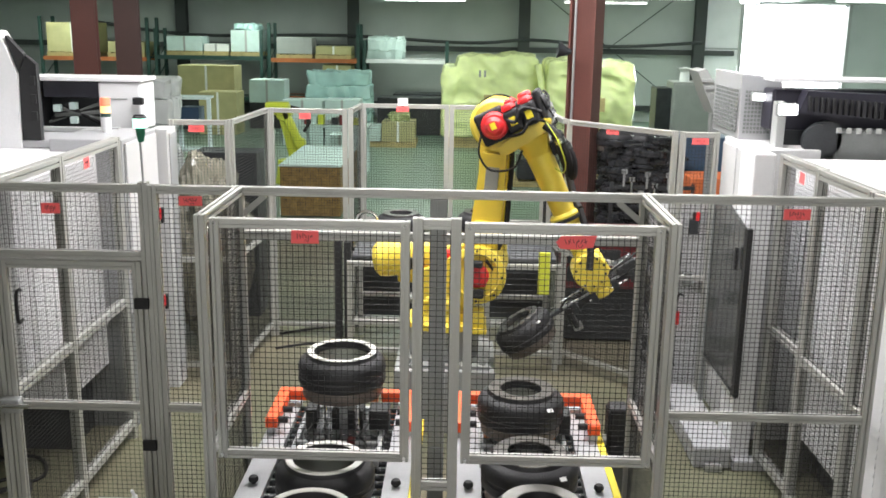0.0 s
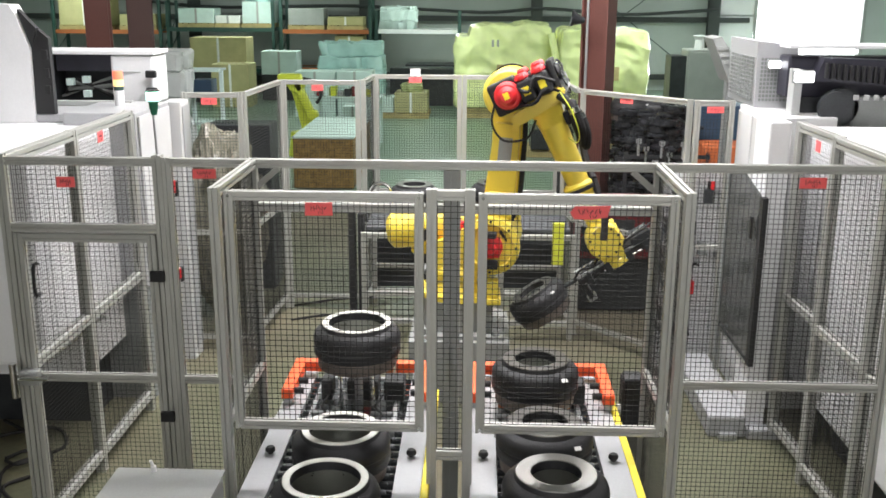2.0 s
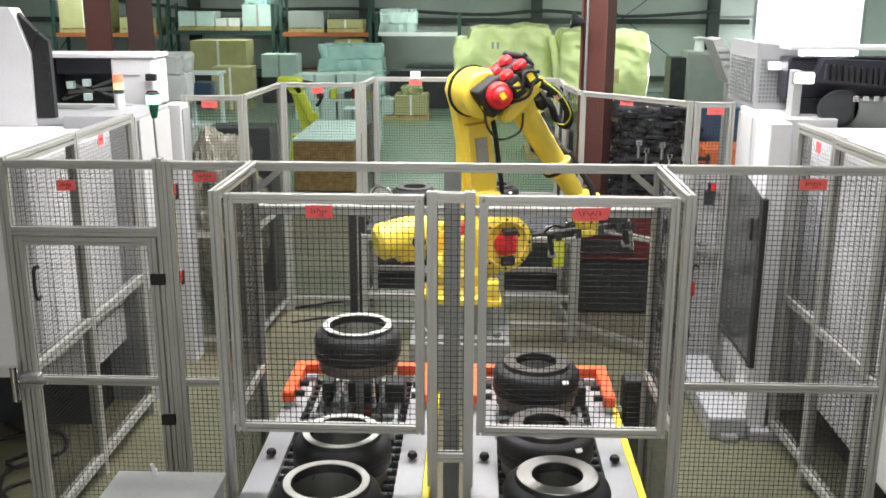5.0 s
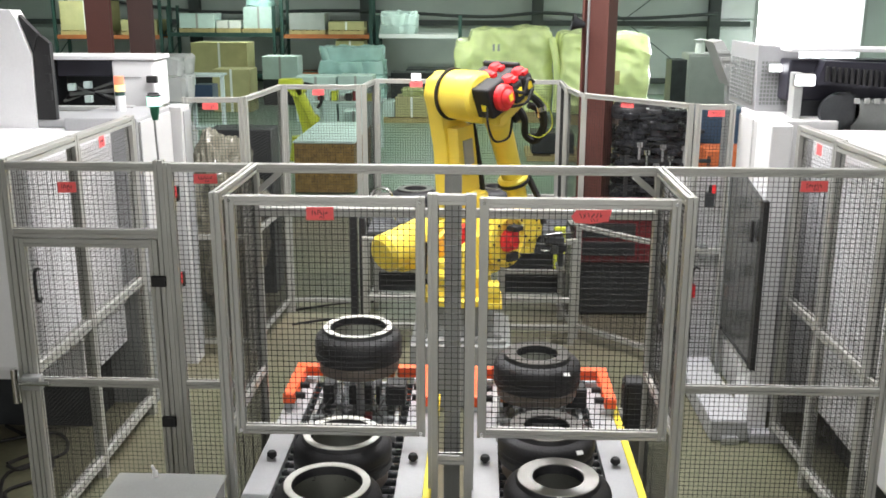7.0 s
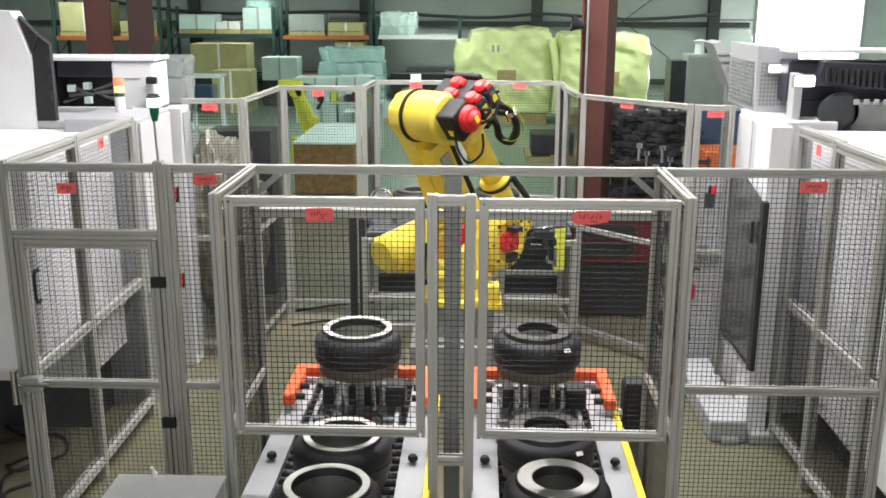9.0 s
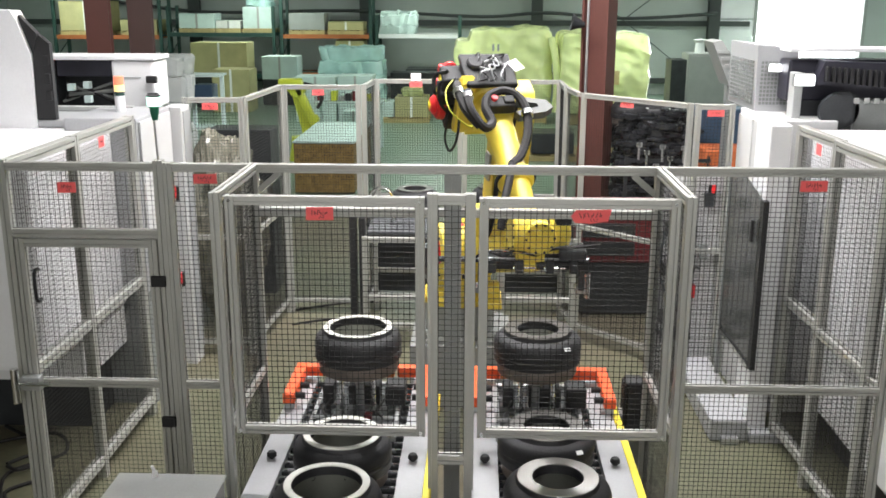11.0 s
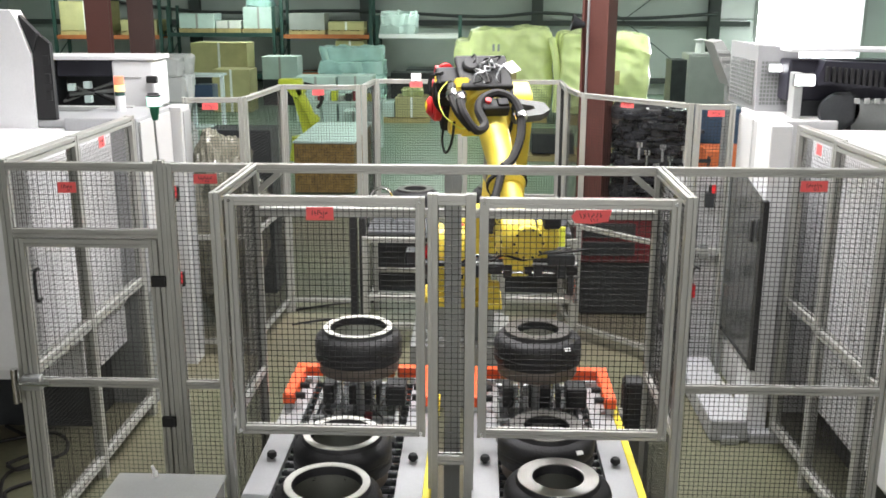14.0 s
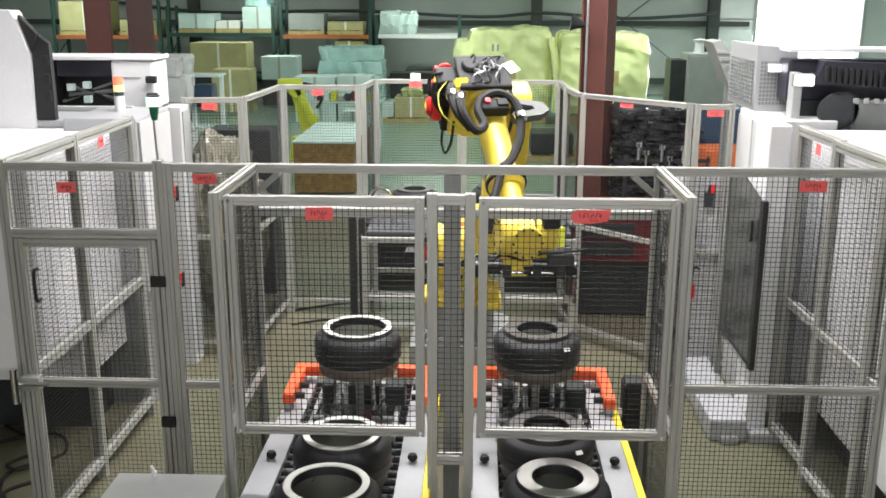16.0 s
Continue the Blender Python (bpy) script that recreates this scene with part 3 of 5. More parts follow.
def end_stop(x0, x1):
    t = thing("end_stop_frame", ((x0 + x1) / 2, 5.0, 0.862), "orange-red painted square tube stop frame on the conveyor end", "stop frame", "orange stop frames")
    o = t.location
    z0, z1 = 0.895, 0.955
    part("side_bar", bm_box(B(), x0, x0 + 0.062, 4.80, 5.20, z0, z1, 0.006), ORANGE, t, at=o)
    part("side_bar", bm_box(B(), x1 - 0.062, x1, 4.80, 5.20, z0, z1, 0.006), ORANGE, t, at=o)
    part("cross_bar", bm_box(B(), x0, x0 + 0.16, 5.202, 5.262, z0, z1, 0.006), ORANGE, t, at=o)
    part("cross_bar", bm_box(B(), x1 - 0.22, x1, 5.202, 5.262, z0, z1, 0.006), ORANGE, t, at=o)
    for x in (x0 + 0.031, x1 - 0.031):
        for y in (4.83, 5.15):
            part("foot", bm_box(B(), x - 0.02, x + 0.02, y - 0.02, y + 0.02, 0.862, z0), STEEL, t, at=o)
    for x, s in ((x0 + 0.062, 1), (x1 - 0.062, -1)):
        for y in (4.86, 5.0):
            part("clamp", bm_cyl(B(), (x, y, 0.925), (x + s * 0.05, y, 0.925), 0.017, n=10), BLACK, t, at=o)


end_stop(-1.045, -0.235)
end_stop(-0.020, 0.752)


def lift(x, y, top, name="lift_table"):
    t = thing(name, (x, y, top), "dark steel lift table raising a drum on round guide posts", "lift table", "lift tables")
    part("plate", bm_lathe(B(), [(0, -0.02), (0.16, -0.02), (0.16, -0.002), (0, -0.002)], 28), STEEL, t)
    for u in (-0.085, 0.085):
        part("guide_post", bm_cyl(B(), (u, -0.06, -0.44), (u, -0.06, -0.02), 0.014, n=12), CHROME, t)
    part("ram", bm_cyl(B(), (0, 0.03, -0.48), (0, 0.03, -0.02), 0.022, n=14), STEEL, t)
    part("spider", bm_box(B(), -0.19, 0.19, -0.03, 0.03, -0.045, -0.021, 0.004), RUST, t, "orange-brown cross arm")
    return t


lift(-0.622, 4.767, 1.131)
lift_r = lift(0.320, 4.780, 0.938)
def lift_frame(x):
    t = thing("lift_guide_frame", (x, 4.8, 0.85), "grey steel guide frame with black cylinders under the raised drum", "frame", "lift frames")
    for u in (-0.22, 0.22):
        part("side_bar", bm_box(B(), u - 0.012, u + 0.012, -0.34, 0.34, -0.02, 0.035, 0.003), STEEL, t)
    for v, z in ((-0.30, 0.03), (-0.16, 0.05), (0.10, 0.06), (0.30, 0.05)):
        part("cross_bar", bm_cyl(B(), (-0.22, v, z), (0.22, v, z), 0.011, n=10), STEEL, t)
    for u, w in ((-0.19, 0.06), (-0.05, 0.17), (0.15, 0.11)):
        part("air_cylinder", bm_box(B(), u, u + w, 0.02, 0.16, 0.04, 0.15, 0.008), BLACK, t, "black cylinder block")
    part("deck_plate", bm_box(B(), -0.23, 0.23, -0.36, 0.36, -0.018, 0.004), DARKM, t)
    for u in (-0.10, 0.06):
        part("sensor", bm_box(B(), u, u + 0.04, -0.20, -0.16, 0.05, 0.085, 0.004), REDM if u > 0 else STEEL, t)
    for u in (-0.16, 0.13):
        bm = B()
        bm_tube(bm, [(u, -0.28, 0.03), (u + 0.03, -0.22, 0.07), (u - 0.01, -0.1, 0.06), (u + 0.02, 0.02, 0.08)], 0.006, 6)
        part("air_line", bm, RUBBER, t)


lift_frame(-0.64)
lift_frame(0.335)
dm = thing("drive_motor", (0.84, 4.86, 0), "black ribbed drive motor on a bracket beside the conveyor", "motor")
o = dm.location
part("housing", bm_box(B(), 0.80, 0.90, 4.80, 4.93, 0.78, 1.05, 0.012), BLACK, dm, at=o)
for k in range(6):
    part("rib", bm_box(B(), 0.792, 0.80, 4.81 + 0.02 * k, 4.82 + 0.02 * k, 0.80, 1.03), BLACK, dm, at=o)
part("shaft_cover", bm_cyl(B(), (0.775, 4.86, 0.85), (0.80, 4.86, 0.85), 0.03, n=12), STEEL, dm, at=o)
part("bracket", bm_box(B(), 0.81, 0.89, 4.82, 4.90, 0.0, 0.78), MID, dm, at=o)
# operator box in front of the gate
ob_ = thing("control_box", (-1.33, 3.6, 0), "grey sheet steel operator box on a post with a toggle", "control box")
o = ob_.location
part("enclosure", bm_box(B(), -1.56, -1.10, 3.30, 3.80, 0.70, 0.985, 0.008), GREYP, ob_, at=o)
part("lid", bm_box(B(), -1.57, -1.09, 3.29, 3.81, 0.985, 1.0, 0.004), GREYP, ob_, at=o)
part("stand", bm_box(B(), -1.38, -1.28, 3.5, 3.6, 0, 0.70), GREYP, ob_, at=o)
bm = B()
bm_cyl(bm, (-1.40, 3.78, 1.0), (-1.40, 3.78, 1.025), 0.012, n=10)
bm_cyl(bm, (-1.40, 3.78, 1.02), (-1.408, 3.77, 1.055), 0.007, n=8)
part("toggle", bm, WHITE, ob_, "white toggle lever", at=o)
# white rail of the stand on which the camera is
rail = thing("mezzanine_rail", (0, 1.45, 0), "white painted square rail on posts in front of the platform", "railing")
o = rail.location
part("top_rail", bm_box(B(), -1.6, 1.6, 1.42, 1.47, 2.120, 2.165, 0.006, pose(0, 0, 0, 0, 0.6, 0)), WHITE, rail, at=o)
part("lower_rail", bm_box(B(), -1.6, 1.6, 1.44, 1.47, 1.9, 1.95, 0.006), WHITE, rail, at=o)
for x in (-1.55, 1.55):
    part("post", bm_box(B(), x - 0.025, x + 0.025, 1.42, 1.47, 0, 2.10), WHITE, rail, at=o)

# ---- robot ----
RB = Vector((-0.134, 7.146, 0.0))
A1, L2, A3, D4, ZJ2 = 0.275, 1.104, 0.194, 1.266, 1.221
bm = B()
bm_box(bm, -0.50, 0.26, 6.78, 7.54, 0.0, 0.50, 0.01)
bm_box(bm, -0.46, 0.22, 6.82, 7.50, 0.50, 0.53, 0.004)
bm_cyl(bm, (RB.x, RB.y, 0.53), (RB.x, RB.y, 0.78), 0.27, 0.27, 28)
for x in (-0.40, 0.16):
    bm_cyl(bm, (x, 6.87, 0.53), (x, 6.87, 0.57), 0.028, n=8)
solo("robot_pedestal", bm, GREYP, "grey steel riser pedestal bolted to the floor", "pedestal", (RB.x, RB.y, 0))
robot = thing("industrial_robot", (RB.x, RB.y, 0.78), "yellow six-axis industrial robot with black hoses and red motors", "robot")
bm = B()
bm_lathe(bm, [(0, 0.002), (0.31, 0.002), (0.31, 0.045), (0.25, 0.055), (0.23, 0.12), (0, 0.12)], 32)
bm_box(bm, 0.16, 0.32, -0.33, 0.02, 0.002, 0.04, 0.006)
bm_box(bm, 0.20, 0.30, -0.30, -0.16, 0.04, 0.18, 0.01)
part("base", bm, YELLOW, robot, smooth=True)

Z0 = 0.78
turret = part("turret", bm_lathe(B(), [(0, 0), (0.23, 0), (0.24, 0.02), (0.24, 0.08), (0.21, 0.12), (0, 0.12)], 32), YELLOW, robot, smooth=True)
hz = ZJ2 - Z0 - 0.13
bm = B()
for s, th in ((-1, 0.07), (1, 0.05)):
    y0, y1 = sorted((s * 0.12, s * (0.12 + th)))
    bm_prism(bm, [(-0.20, 0.06), (0.24, 0.06), (0.37, hz - 0.06), (0.37, hz + 0.08), (0.30, hz + 0.16), (0.16, hz + 0.17), (0.02, hz + 0.08), (-0.18, hz - 0.02)], "y", y0, y1)
bm_box(bm, -0.20, 0.18, -0.13, 0.13, 0.06, 0.18, 0.02)
part("cheek", bm, YELLOW, turret)
bm = B()
bm_lathe(bm, [(0, 0), (0.20, 0), (0.215, 0.015), (0.215, 0.06), (0.17, 0.075), (0.16, 0.05), (0, 0.05)], 36, Matrix.Translation((A1, -0.19, hz)) @ pose(0, 0, 0, 90, 0, 0))
part("shoulder_ring", bm, YELLOW, turret, smooth=True)
bm = B()
bm_cyl(bm, (A1, -0.19, hz), (A1, -0.27, hz), 0.095, 0.09, 20, 0.01)
bm_box(bm, A1 - 0.075, A1 + 0.075, -0.30, -0.24, hz - 0.075, hz + 0.075, 0.015)
bm_cyl(bm, (A1, -0.29, hz), (A1, -0.33, hz), 0.05, 0.045, 16, 0.008)
part("shoulder_motor", bm, RED, turret, "red servo motor", smooth=True)
part("motor_plug", bm_box(B(), A1 - 0.05, A1 + 0.06, -0.31, -0.265, hz - 0.16, hz - 0.09, 0.01), BLACK, turret, "black connector")
part("motor_plug", bm_box(B(), A1 - 0.05, A1 + 0.05, -0.36, -0.27, hz + 0.085, hz + 0.125, 0.01), BLACK, turret, "black connector")
bm = B()
bm_cyl(bm, (-0.02, -0.03, 0.22), (-0.02, -0.03, 0.44), 0.075, 0.07, 18, 0.01)
part("base_motor", bm, RED, turret, "red servo motor", smooth=True)
bm = B()
bm_cyl(bm, (-0.60, 0.24, hz - 0.04), (-0.10, 0.24, hz + 0.04), 0.145, 0.145, 28, 0.035)
bm_cyl(bm, (-0.11, 0.24, hz + 0.04), (0.22, 0.24, hz + 0.10), 0.045, 0.045, 14)
bm_box(bm, -0.42, -0.20, 0.20, 0.34, 0.10, hz + 0.05, 0.02)
part("balancer", bm, YELLOW, turret, "yellow balancer cylinder", smooth=True)
bm = B()
bm_cyl(bm, (-0.30, 0.07, hz - 0.02), (-0.30, 0.12, hz - 0.02), 0.05, 0.05, 16)
part("balancer_pin", bm, BLACK, turret)

for k in range(3):
    bm = B()
    bm_tube(bm, [(0.28, -0.10 + 0.05 * k, 0.10), (0.36, -0.14 + 0.06 * k, hz - 0.1), (0.40 + 0.02 * k, -0.22 + 0.04 * k, hz + 0.02), (0.34, -0.24, hz + 0.12)], 0.013, 6)
    part("base_cable", bm, RUBBER, turret, "black cable")
for k in range(8):
    u, v = 0.19 * math.cos(k * 0.785), 0.19 * math.sin(k * 0.785)
    part("ring_bolt", bm_cyl(B(), (A1 + u, -0.262, hz + v), (A1 + u, -0.272, hz + v), 0.010, n=8), BLACK, turret)
# upper arm: a broad cast link on the far side of the shoulder, narrowing to the elbow
bm = B()
bm_prism(bm, [(-0.17, -0.02), (-0.12, -0.15), (0, -0.18), (0.12, -0.15), (0.17, -0.02), (0.135, 0.30), (0.115, 0.70), (0.135, 0.95), (0.178, L2 + 0.02), (0.13, L2 + 0.13), (0, L2 + 0.18),
              (-0.13, L2 + 0.13), (-0.178, L2 + 0.02), (-0.135, 0.95), (-0.115, 0.70), (-0.135, 0.30)], "y", 0.205, 0.35)
bmesh.ops.bevel(bm, geom=[e for e in bm.edges], offset=0.022, segments=2, affect="EDGES", profile=0.5)
bm_prism(bm, [(-0.10, 0.10), (0.10, 0.10), (0.105, 0.45), (0.09, 0.86), (-0.09, 0.86), (-0.105, 0.45)], "y", 0.10, 0.21)
bm_box(bm, -0.105, 0.105, 0.0, 0.21, 0.02, 0.34, 0.03)
bm_cyl(bm, (0, -0.115, 0), (0, 0.30, 0), 0.18, 0.18, 28)
arm = part("upper_arm", bm, YELLOW, robot, smooth=True)
bm = B()
bm_lathe(bm, [(0.176, 0), (0.198, 0), (0.198, 0.016), (0.176, 0.016)], 36, Matrix.Translation((0, 0.206, L2)) @ pose(0, 0, 0, 90, 0, 0))
part("joint_seal", bm, BLACK, arm, "black joint gap")
bm = B()
bm_tube(bm, [(0.05, 0.06, 0.05), (0.14, 0.10, 0.25), (0.14, 0.12, 0.6), (0.13, 0.14, 0.85), (0.10, 0.16, 0.95)], 0.02)
part("arm_hose", bm, RUBBER, arm, "black corrugated hose")
part("arm_plate", bm_box(B(), -0.05, 0.05, 0.08, 0.096, 0.56, 0.76, 0.004), GREYP, arm, "pale cover plate")

# forearm: x towards the wrist axis, z back along the forearm
bm = B()
bm_cyl(bm, (0, -0.11, 0), (0, 0.195, 0), 0.185, 0.185, 36, 0.025)
bm_prism(bm, [(-0.10, -0.17), (0.10, -0.19), (0.30, -0.17), (0.36, -0.10), (0.36, 0.0), (0.26, 0.04), (-0.06, 0.10)], "y", -0.13, 0.13)
bm_cyl(bm, (A3, 0, -0.03), (A3, 0, -0.20), 0.165, 0.165, 32, 0.015)
bm_cyl(bm, (A3, 0, -0.19), (A3, 0, -0.36), 0.125, 0.10, 26, 0.02)
bm_cyl(bm, (A3, 0, -0.34), (A3, 0, -0.83), 0.10, 0.085, 24)
bm_cyl(bm, (A3, 0, -0.80), (A3, 0, -0.90), 0.125, 0.115, 28, 0.02)
bm_cyl(bm, (A3, 0, -0.89), (A3, 0, -1.16), 0.082, 0.070, 22)
bm_box(bm, A3 - 0.055, A3 + 0.055, -0.075, 0.075, -1.25, -1.12, 0.02)
fore = part("forearm", bm, YELLOW, robot, smooth=True)
# sloping yellow cable trough along the near side
bm = B()
bm_prism(bm, [(-0.05, -0.20), (0.0, -0.235), (0.36, -0.185), (0.40, -0.12), (0.34, -0.09), (-0.02, -0.145)], "y", -0.235, -0.135)
bmesh.ops.bevel(bm, geom=list(bm.edges), offset=0.012, segments=2, affect="EDGES")
part("cable_trough", bm, YELLOW, fore)
for k in range(9):
    u = math.pi * (k / 8 - 0.5)
    c = (A3 + 0.148 * math.cos(u), 0.148 * math.sin(u), -0.028)
    part("housing_bolt", bm_cyl(B(), c, (c[0], c[1], -0.015), 0.011, n=8), BLACK, fore)
bm = B()
bm_cyl(bm, (0.02, -0.26, 0.0), (0.02, -0.325, 0.0), 0.100, 0.096, 24, 0.014)
bm_cyl(bm, (0.02, -0.32, 0.0), (0.02, -0.36, 0.0), 0.070, 0.055, 18, 0.012)
part("elbow_motor", bm, RED, fore, "red servo motor", smooth=True)
part("motor_sticker", bm_box(B(), 0.0, 0.04, -0.365, -0.3605, -0.02, 0.03, 0.001), SAFE, fore, "yellow sticker")
bm = B()
bm_box(bm, -0.105, 0.10, -0.265, -0.10, -0.12, 0.115, 0.018)
bm_box(bm, 0.09, 0.335, -0.19, 0.14, -0.09, 0.085, 0.02)
bm_box(bm, 0.105, 0.21, -0.33, -0.18, -0.10, 0.06, 0.02)
bm_box(bm, 0.225, 0.33, -0.33, -0.18, -0.10, 0.06, 0.02)
bm_tube(bm, [(0.08, -0.29, 0.05), (0.17, -0.355, -0.03), (0.25, -0.35, 0.04), (0.36, -0.30, -0.04)], 0.013, 6)
bm_tube(bm, [(0.06, -0.27, -0.10), (0.18, -0.34, -0.12), (0.28, -0.34, -0.06), (0.36, -0.26, -0.12)], 0.012, 6)
part("motor_block", bm, BLACK, fore, "black motor housing with cables")
for x, y in ((0.155, -0.25), (0.28, -0.25), (0.15, -0.06), (0.27, -0.04)):
    z = 0.06 if y < -0.2 else 0.085
    bm = B()
    bm_cyl(bm, (x, y, z), (x, y, z + 0.045), 0.055, 0.048, 18, 0.012)
    bm_box(bm, x - 0.028, x + 0.028, y - 0.075, y - 0.045, z, z + 0.035, 0.006)
    part("motor_cap", bm, RED, fore, "red motor cap", smooth=True)
for x in (0.158, 0.278):
    part("motor_sticker", bm_box(B(), x - 0.025, x + 0.025, -0.3345, -0.3305, -0.05, 0.01, 0.001), SAFE, fore, "yellow sticker")
part("motor_sticker", bm_box(B(), -0.1095, -0.1055, -0.22, -0.17, -0.06, -0.01, 0.001), SAFE, fore, "yellow sticker")
bm = B()
bm_box(bm, 0.337, 0.38, -0.20, 0.15, -0.19, 0.11, 0.015)
bm_cyl(bm, (0.38, -0.11, 0.0), (0.41, -0.11, 0.0), 0.06, 0.055, 16, 0.01)
bm_cyl(bm, (0.38, 0.03, 0.01), (0.405, 0.03, 0.01), 0.045, 0.045, 16, 0.01)
bm_box(bm, A3 + 0.10, A3 + 0.18, -0.09, 0.09, -0.38, -0.28, 0.015)
bm_box(bm, A3 + 0.17, A3 + 0.195, 0.01, 0.08, -0.36, -0.30, 0.006)
part("junction_box", bm, BLACK, fore, "black cable junction box")
part("valve_plug", bm_cyl(B(), (A3 + 0.17, -0.05, -0.32), (A3 + 0.20, -0.05, -0.32), 0.02, n=12), RED, fore, "small red plug")
rnd = random.Random(5)
for k in range(7):
    y = -0.10 + 0.03 * k
    bm = B()
    pts = [(0.38, y, 0.06 - 0.02 * (k % 3))] + [(0.395 + 0.03 * rnd.random(), y + rnd.uniform(-0.05, 0.05), 0.05 - 0.06 * q + rnd.uniform(-0.04, 0.04)) for q in range(4)] + [(0.38, y + rnd.uniform(-0.06, 0.02), -0.16)]
    bm_tube(bm, pts, 0.0055, 6)
    part("braided_cable", bm, STEEL if k % 3 else RUBBER, fore, "looped braided cable")
part("name_plate", bm_box(B(), -0.003, 0.003, -0.04, 0.04, -0.05, 0.05, 0.001, pose(0.385, 0.165, -0.02, 25, 0, 0)), PAPER, fore, "white name plate")
bm = B()
bm_prism(bm, [(0.12, -0.08), (0.40, -0.14), (0.43, -0.21), (0.37, -0.25), (0.18, -0.28), (0.16, -0.24), (0.33, -0.20), (0.32, -0.17), (0.12, -0.13)], "x", 0.12, 0.18)
part("hose_bracket", bm, DULLG, fore, "grey bent sheet steel hose bracket")
for a in ([(0.36, -0.20, -0.24), (0.42, -0.24, -0.32), (0.42, -0.24, -0.46), (0.37, -0.17, -0.56), (0.35, -0.10, -0.50), (0.36, -0.12, -0.38), (0.37, -0.08, -0.29), (0.38, 0.02, -0.25), (0.38, 0.11, -0.30), (0.36, 0.145, -0.42), (0.32, 0.12, -0.58), (0.30, 0.04, -0.74), (0.31, -0.04, -0.82)],
          [(0.34, -0.25, -0.14), (0.40, -0.28, -0.26), (0.40, -0.27, -0.42), (0.36, -0.19, -0.54)]):
    bm = B()
    bm_tube(bm, a, 0.029)
    part("dress_hose", bm, RUBBER, fore, "thick black dress pack hose", smooth=True)
bm = B()
bm_tube(bm, [(0.31, -0.04, -0.82), (0.30, -0.09, -0.95), (0.28, -0.15, -1.1), (0.21, -0.19, -1.24)], 0.026)
part("dress_hose", bm, RUBBER, fore, "thick black dress pack hose", smooth=True)
for c in ((0.42, -0.24, -0.34), (0.40, -0.28, -0.28), (0.355, 0.147, -0.44)):
    part("hose_clamp", bm_cyl(B(), (c[0], c[1], c[2] + 0.02), (c[0], c[1], c[2] - 0.02), 0.038, n=14), CHROME, fore, "bright hose clamp")
bm = B()
bm_cyl(bm, (A3, 0, -0.835), (A3, 0, -0.865), 0.130, 0.130, 28, 0.004)
part("flange_band", bm, BLACK, fore, "black band round the forearm flange")
bm = B()
bm_tube(bm, [(-0.10, -0.22, -0.02), (-0.17, -0.25, -0.14), (-0.14, -0.25, -0.28), (0.02, -0.24, -0.33), (0.12, -0.22, -0.24)], 0.009, 6)
part("thin_cable", bm, RUBBER, fore)
bm = B()
bm_tube(bm, [(0.36, -0.28, -0.12), (0.39, -0.36, -0.26), (0.38, -0.36, -0.42), (0.33, -0.26, -0.50), (0.28, -0.2, -0.45)], 0.004, 6)
part("thin_cable", bm, LIMEP, fore, "thin yellow cable")

# wrist: origin on the wrist axis, z against the tool direction
bm = B()
bm_cyl(bm, (0, -0.15, 0), (0, 0.06, 0), 0.132, 0.132, 32, 0.012)
bm_cyl(bm, (0, 0.055, 0), (0, 0.20, 0), 0.115, 0.10, 26, 0.02)
bm_box(bm, -0.085, 0.085, 0.02, 0.17, -0.12, 0.03, 0.02)
bm_prism(bm, [(-0.10, 0.02), (-0.085, -0.17), (0.085, -0.17), (0.10, 0.02)], "y", -0.13, 0.04)
bm_cyl(bm, (0, -0.045, -0.16), (0, -0.045, -0.22), 0.10, 0.10, 24, 0.008)
bm_cyl(bm, (0.08, 0.0, -0.01), (0.135, 0.0, -0.01), 0.105, 0.10, 28, 0.008)
wrist = part("wrist", bm, YELLOW, robot, smooth=True)
for k in range(10):
    u, v = 0.085 * math.cos(k * 0.6283), 0.085 * math.sin(k * 0.6283)
    part("cover_bolt", bm_cyl(B(), (0.134, u, v - 0.01), (0.142, u, v - 0.01), 0.008, n=8), BLACK, wrist)
part("seam", bm_cyl(B(), (0, 0.050, 0), (0, 0.060, 0), 0.134, n=32), BLACK, wrist, "dark joint seam")
part("wrist_plug", bm_box(B(), 0.0, 0.10, 0.10, 0.20, 0.06, 0.13, 0.012), BLACK, wrist, "black connector block")
for k in range(10):
    u, v = 0.108 * math.cos(k * 0.6283), 0.108 * math.sin(k * 0.6283)
    part("flange_bolt", bm_cyl(B(), (u, -0.149, v), (u, -0.157, v), 0.009, n=8), BLACK, wrist)
# gripper
bm = B()
bm_box(bm, -0.32, 0.34, -0.15, 0.06, -0.285, -0.235, 0.008)
bm_box(bm, -0.16, 0.20, -0.13, 0.04, -0.235, -0.205, 0.006)
grip = part("gripper", bm, BLACK, robot, "black two-jaw drum gripper")
bm = B()
bm_box(bm, -0.62, -0.30, -0.075, -0.015, -0.262, -0.238, 0.005)
bm_box(bm, -0.68, -0.60, -0.10, 0.01, -0.262, -0.165, 0.008)
part("reach_arm", bm, DARKM, grip, "dark steel reach arm that carries the drum")
for x in (-0.30, 0.30):
    part("jaw", bm_box(B(), x - 0.02, x + 0.02, -0.12, 0.03, -0.42, -0.285, 0.008), DARKM, grip)
    part("jaw_pad", bm_box(B(), x - 0.035, x + 0.035, -0.10, 0.01, -0.45, -0.41, 0.008), STEEL, grip, "grey jaw pad")
for x in (-0.26, -0.1, 0.08, 0.22):
    part("clamp_block", bm_box(B(), x, x + 0.05, -0.175, -0.12, -0.30, -0.22, 0.006), DARKM, grip)
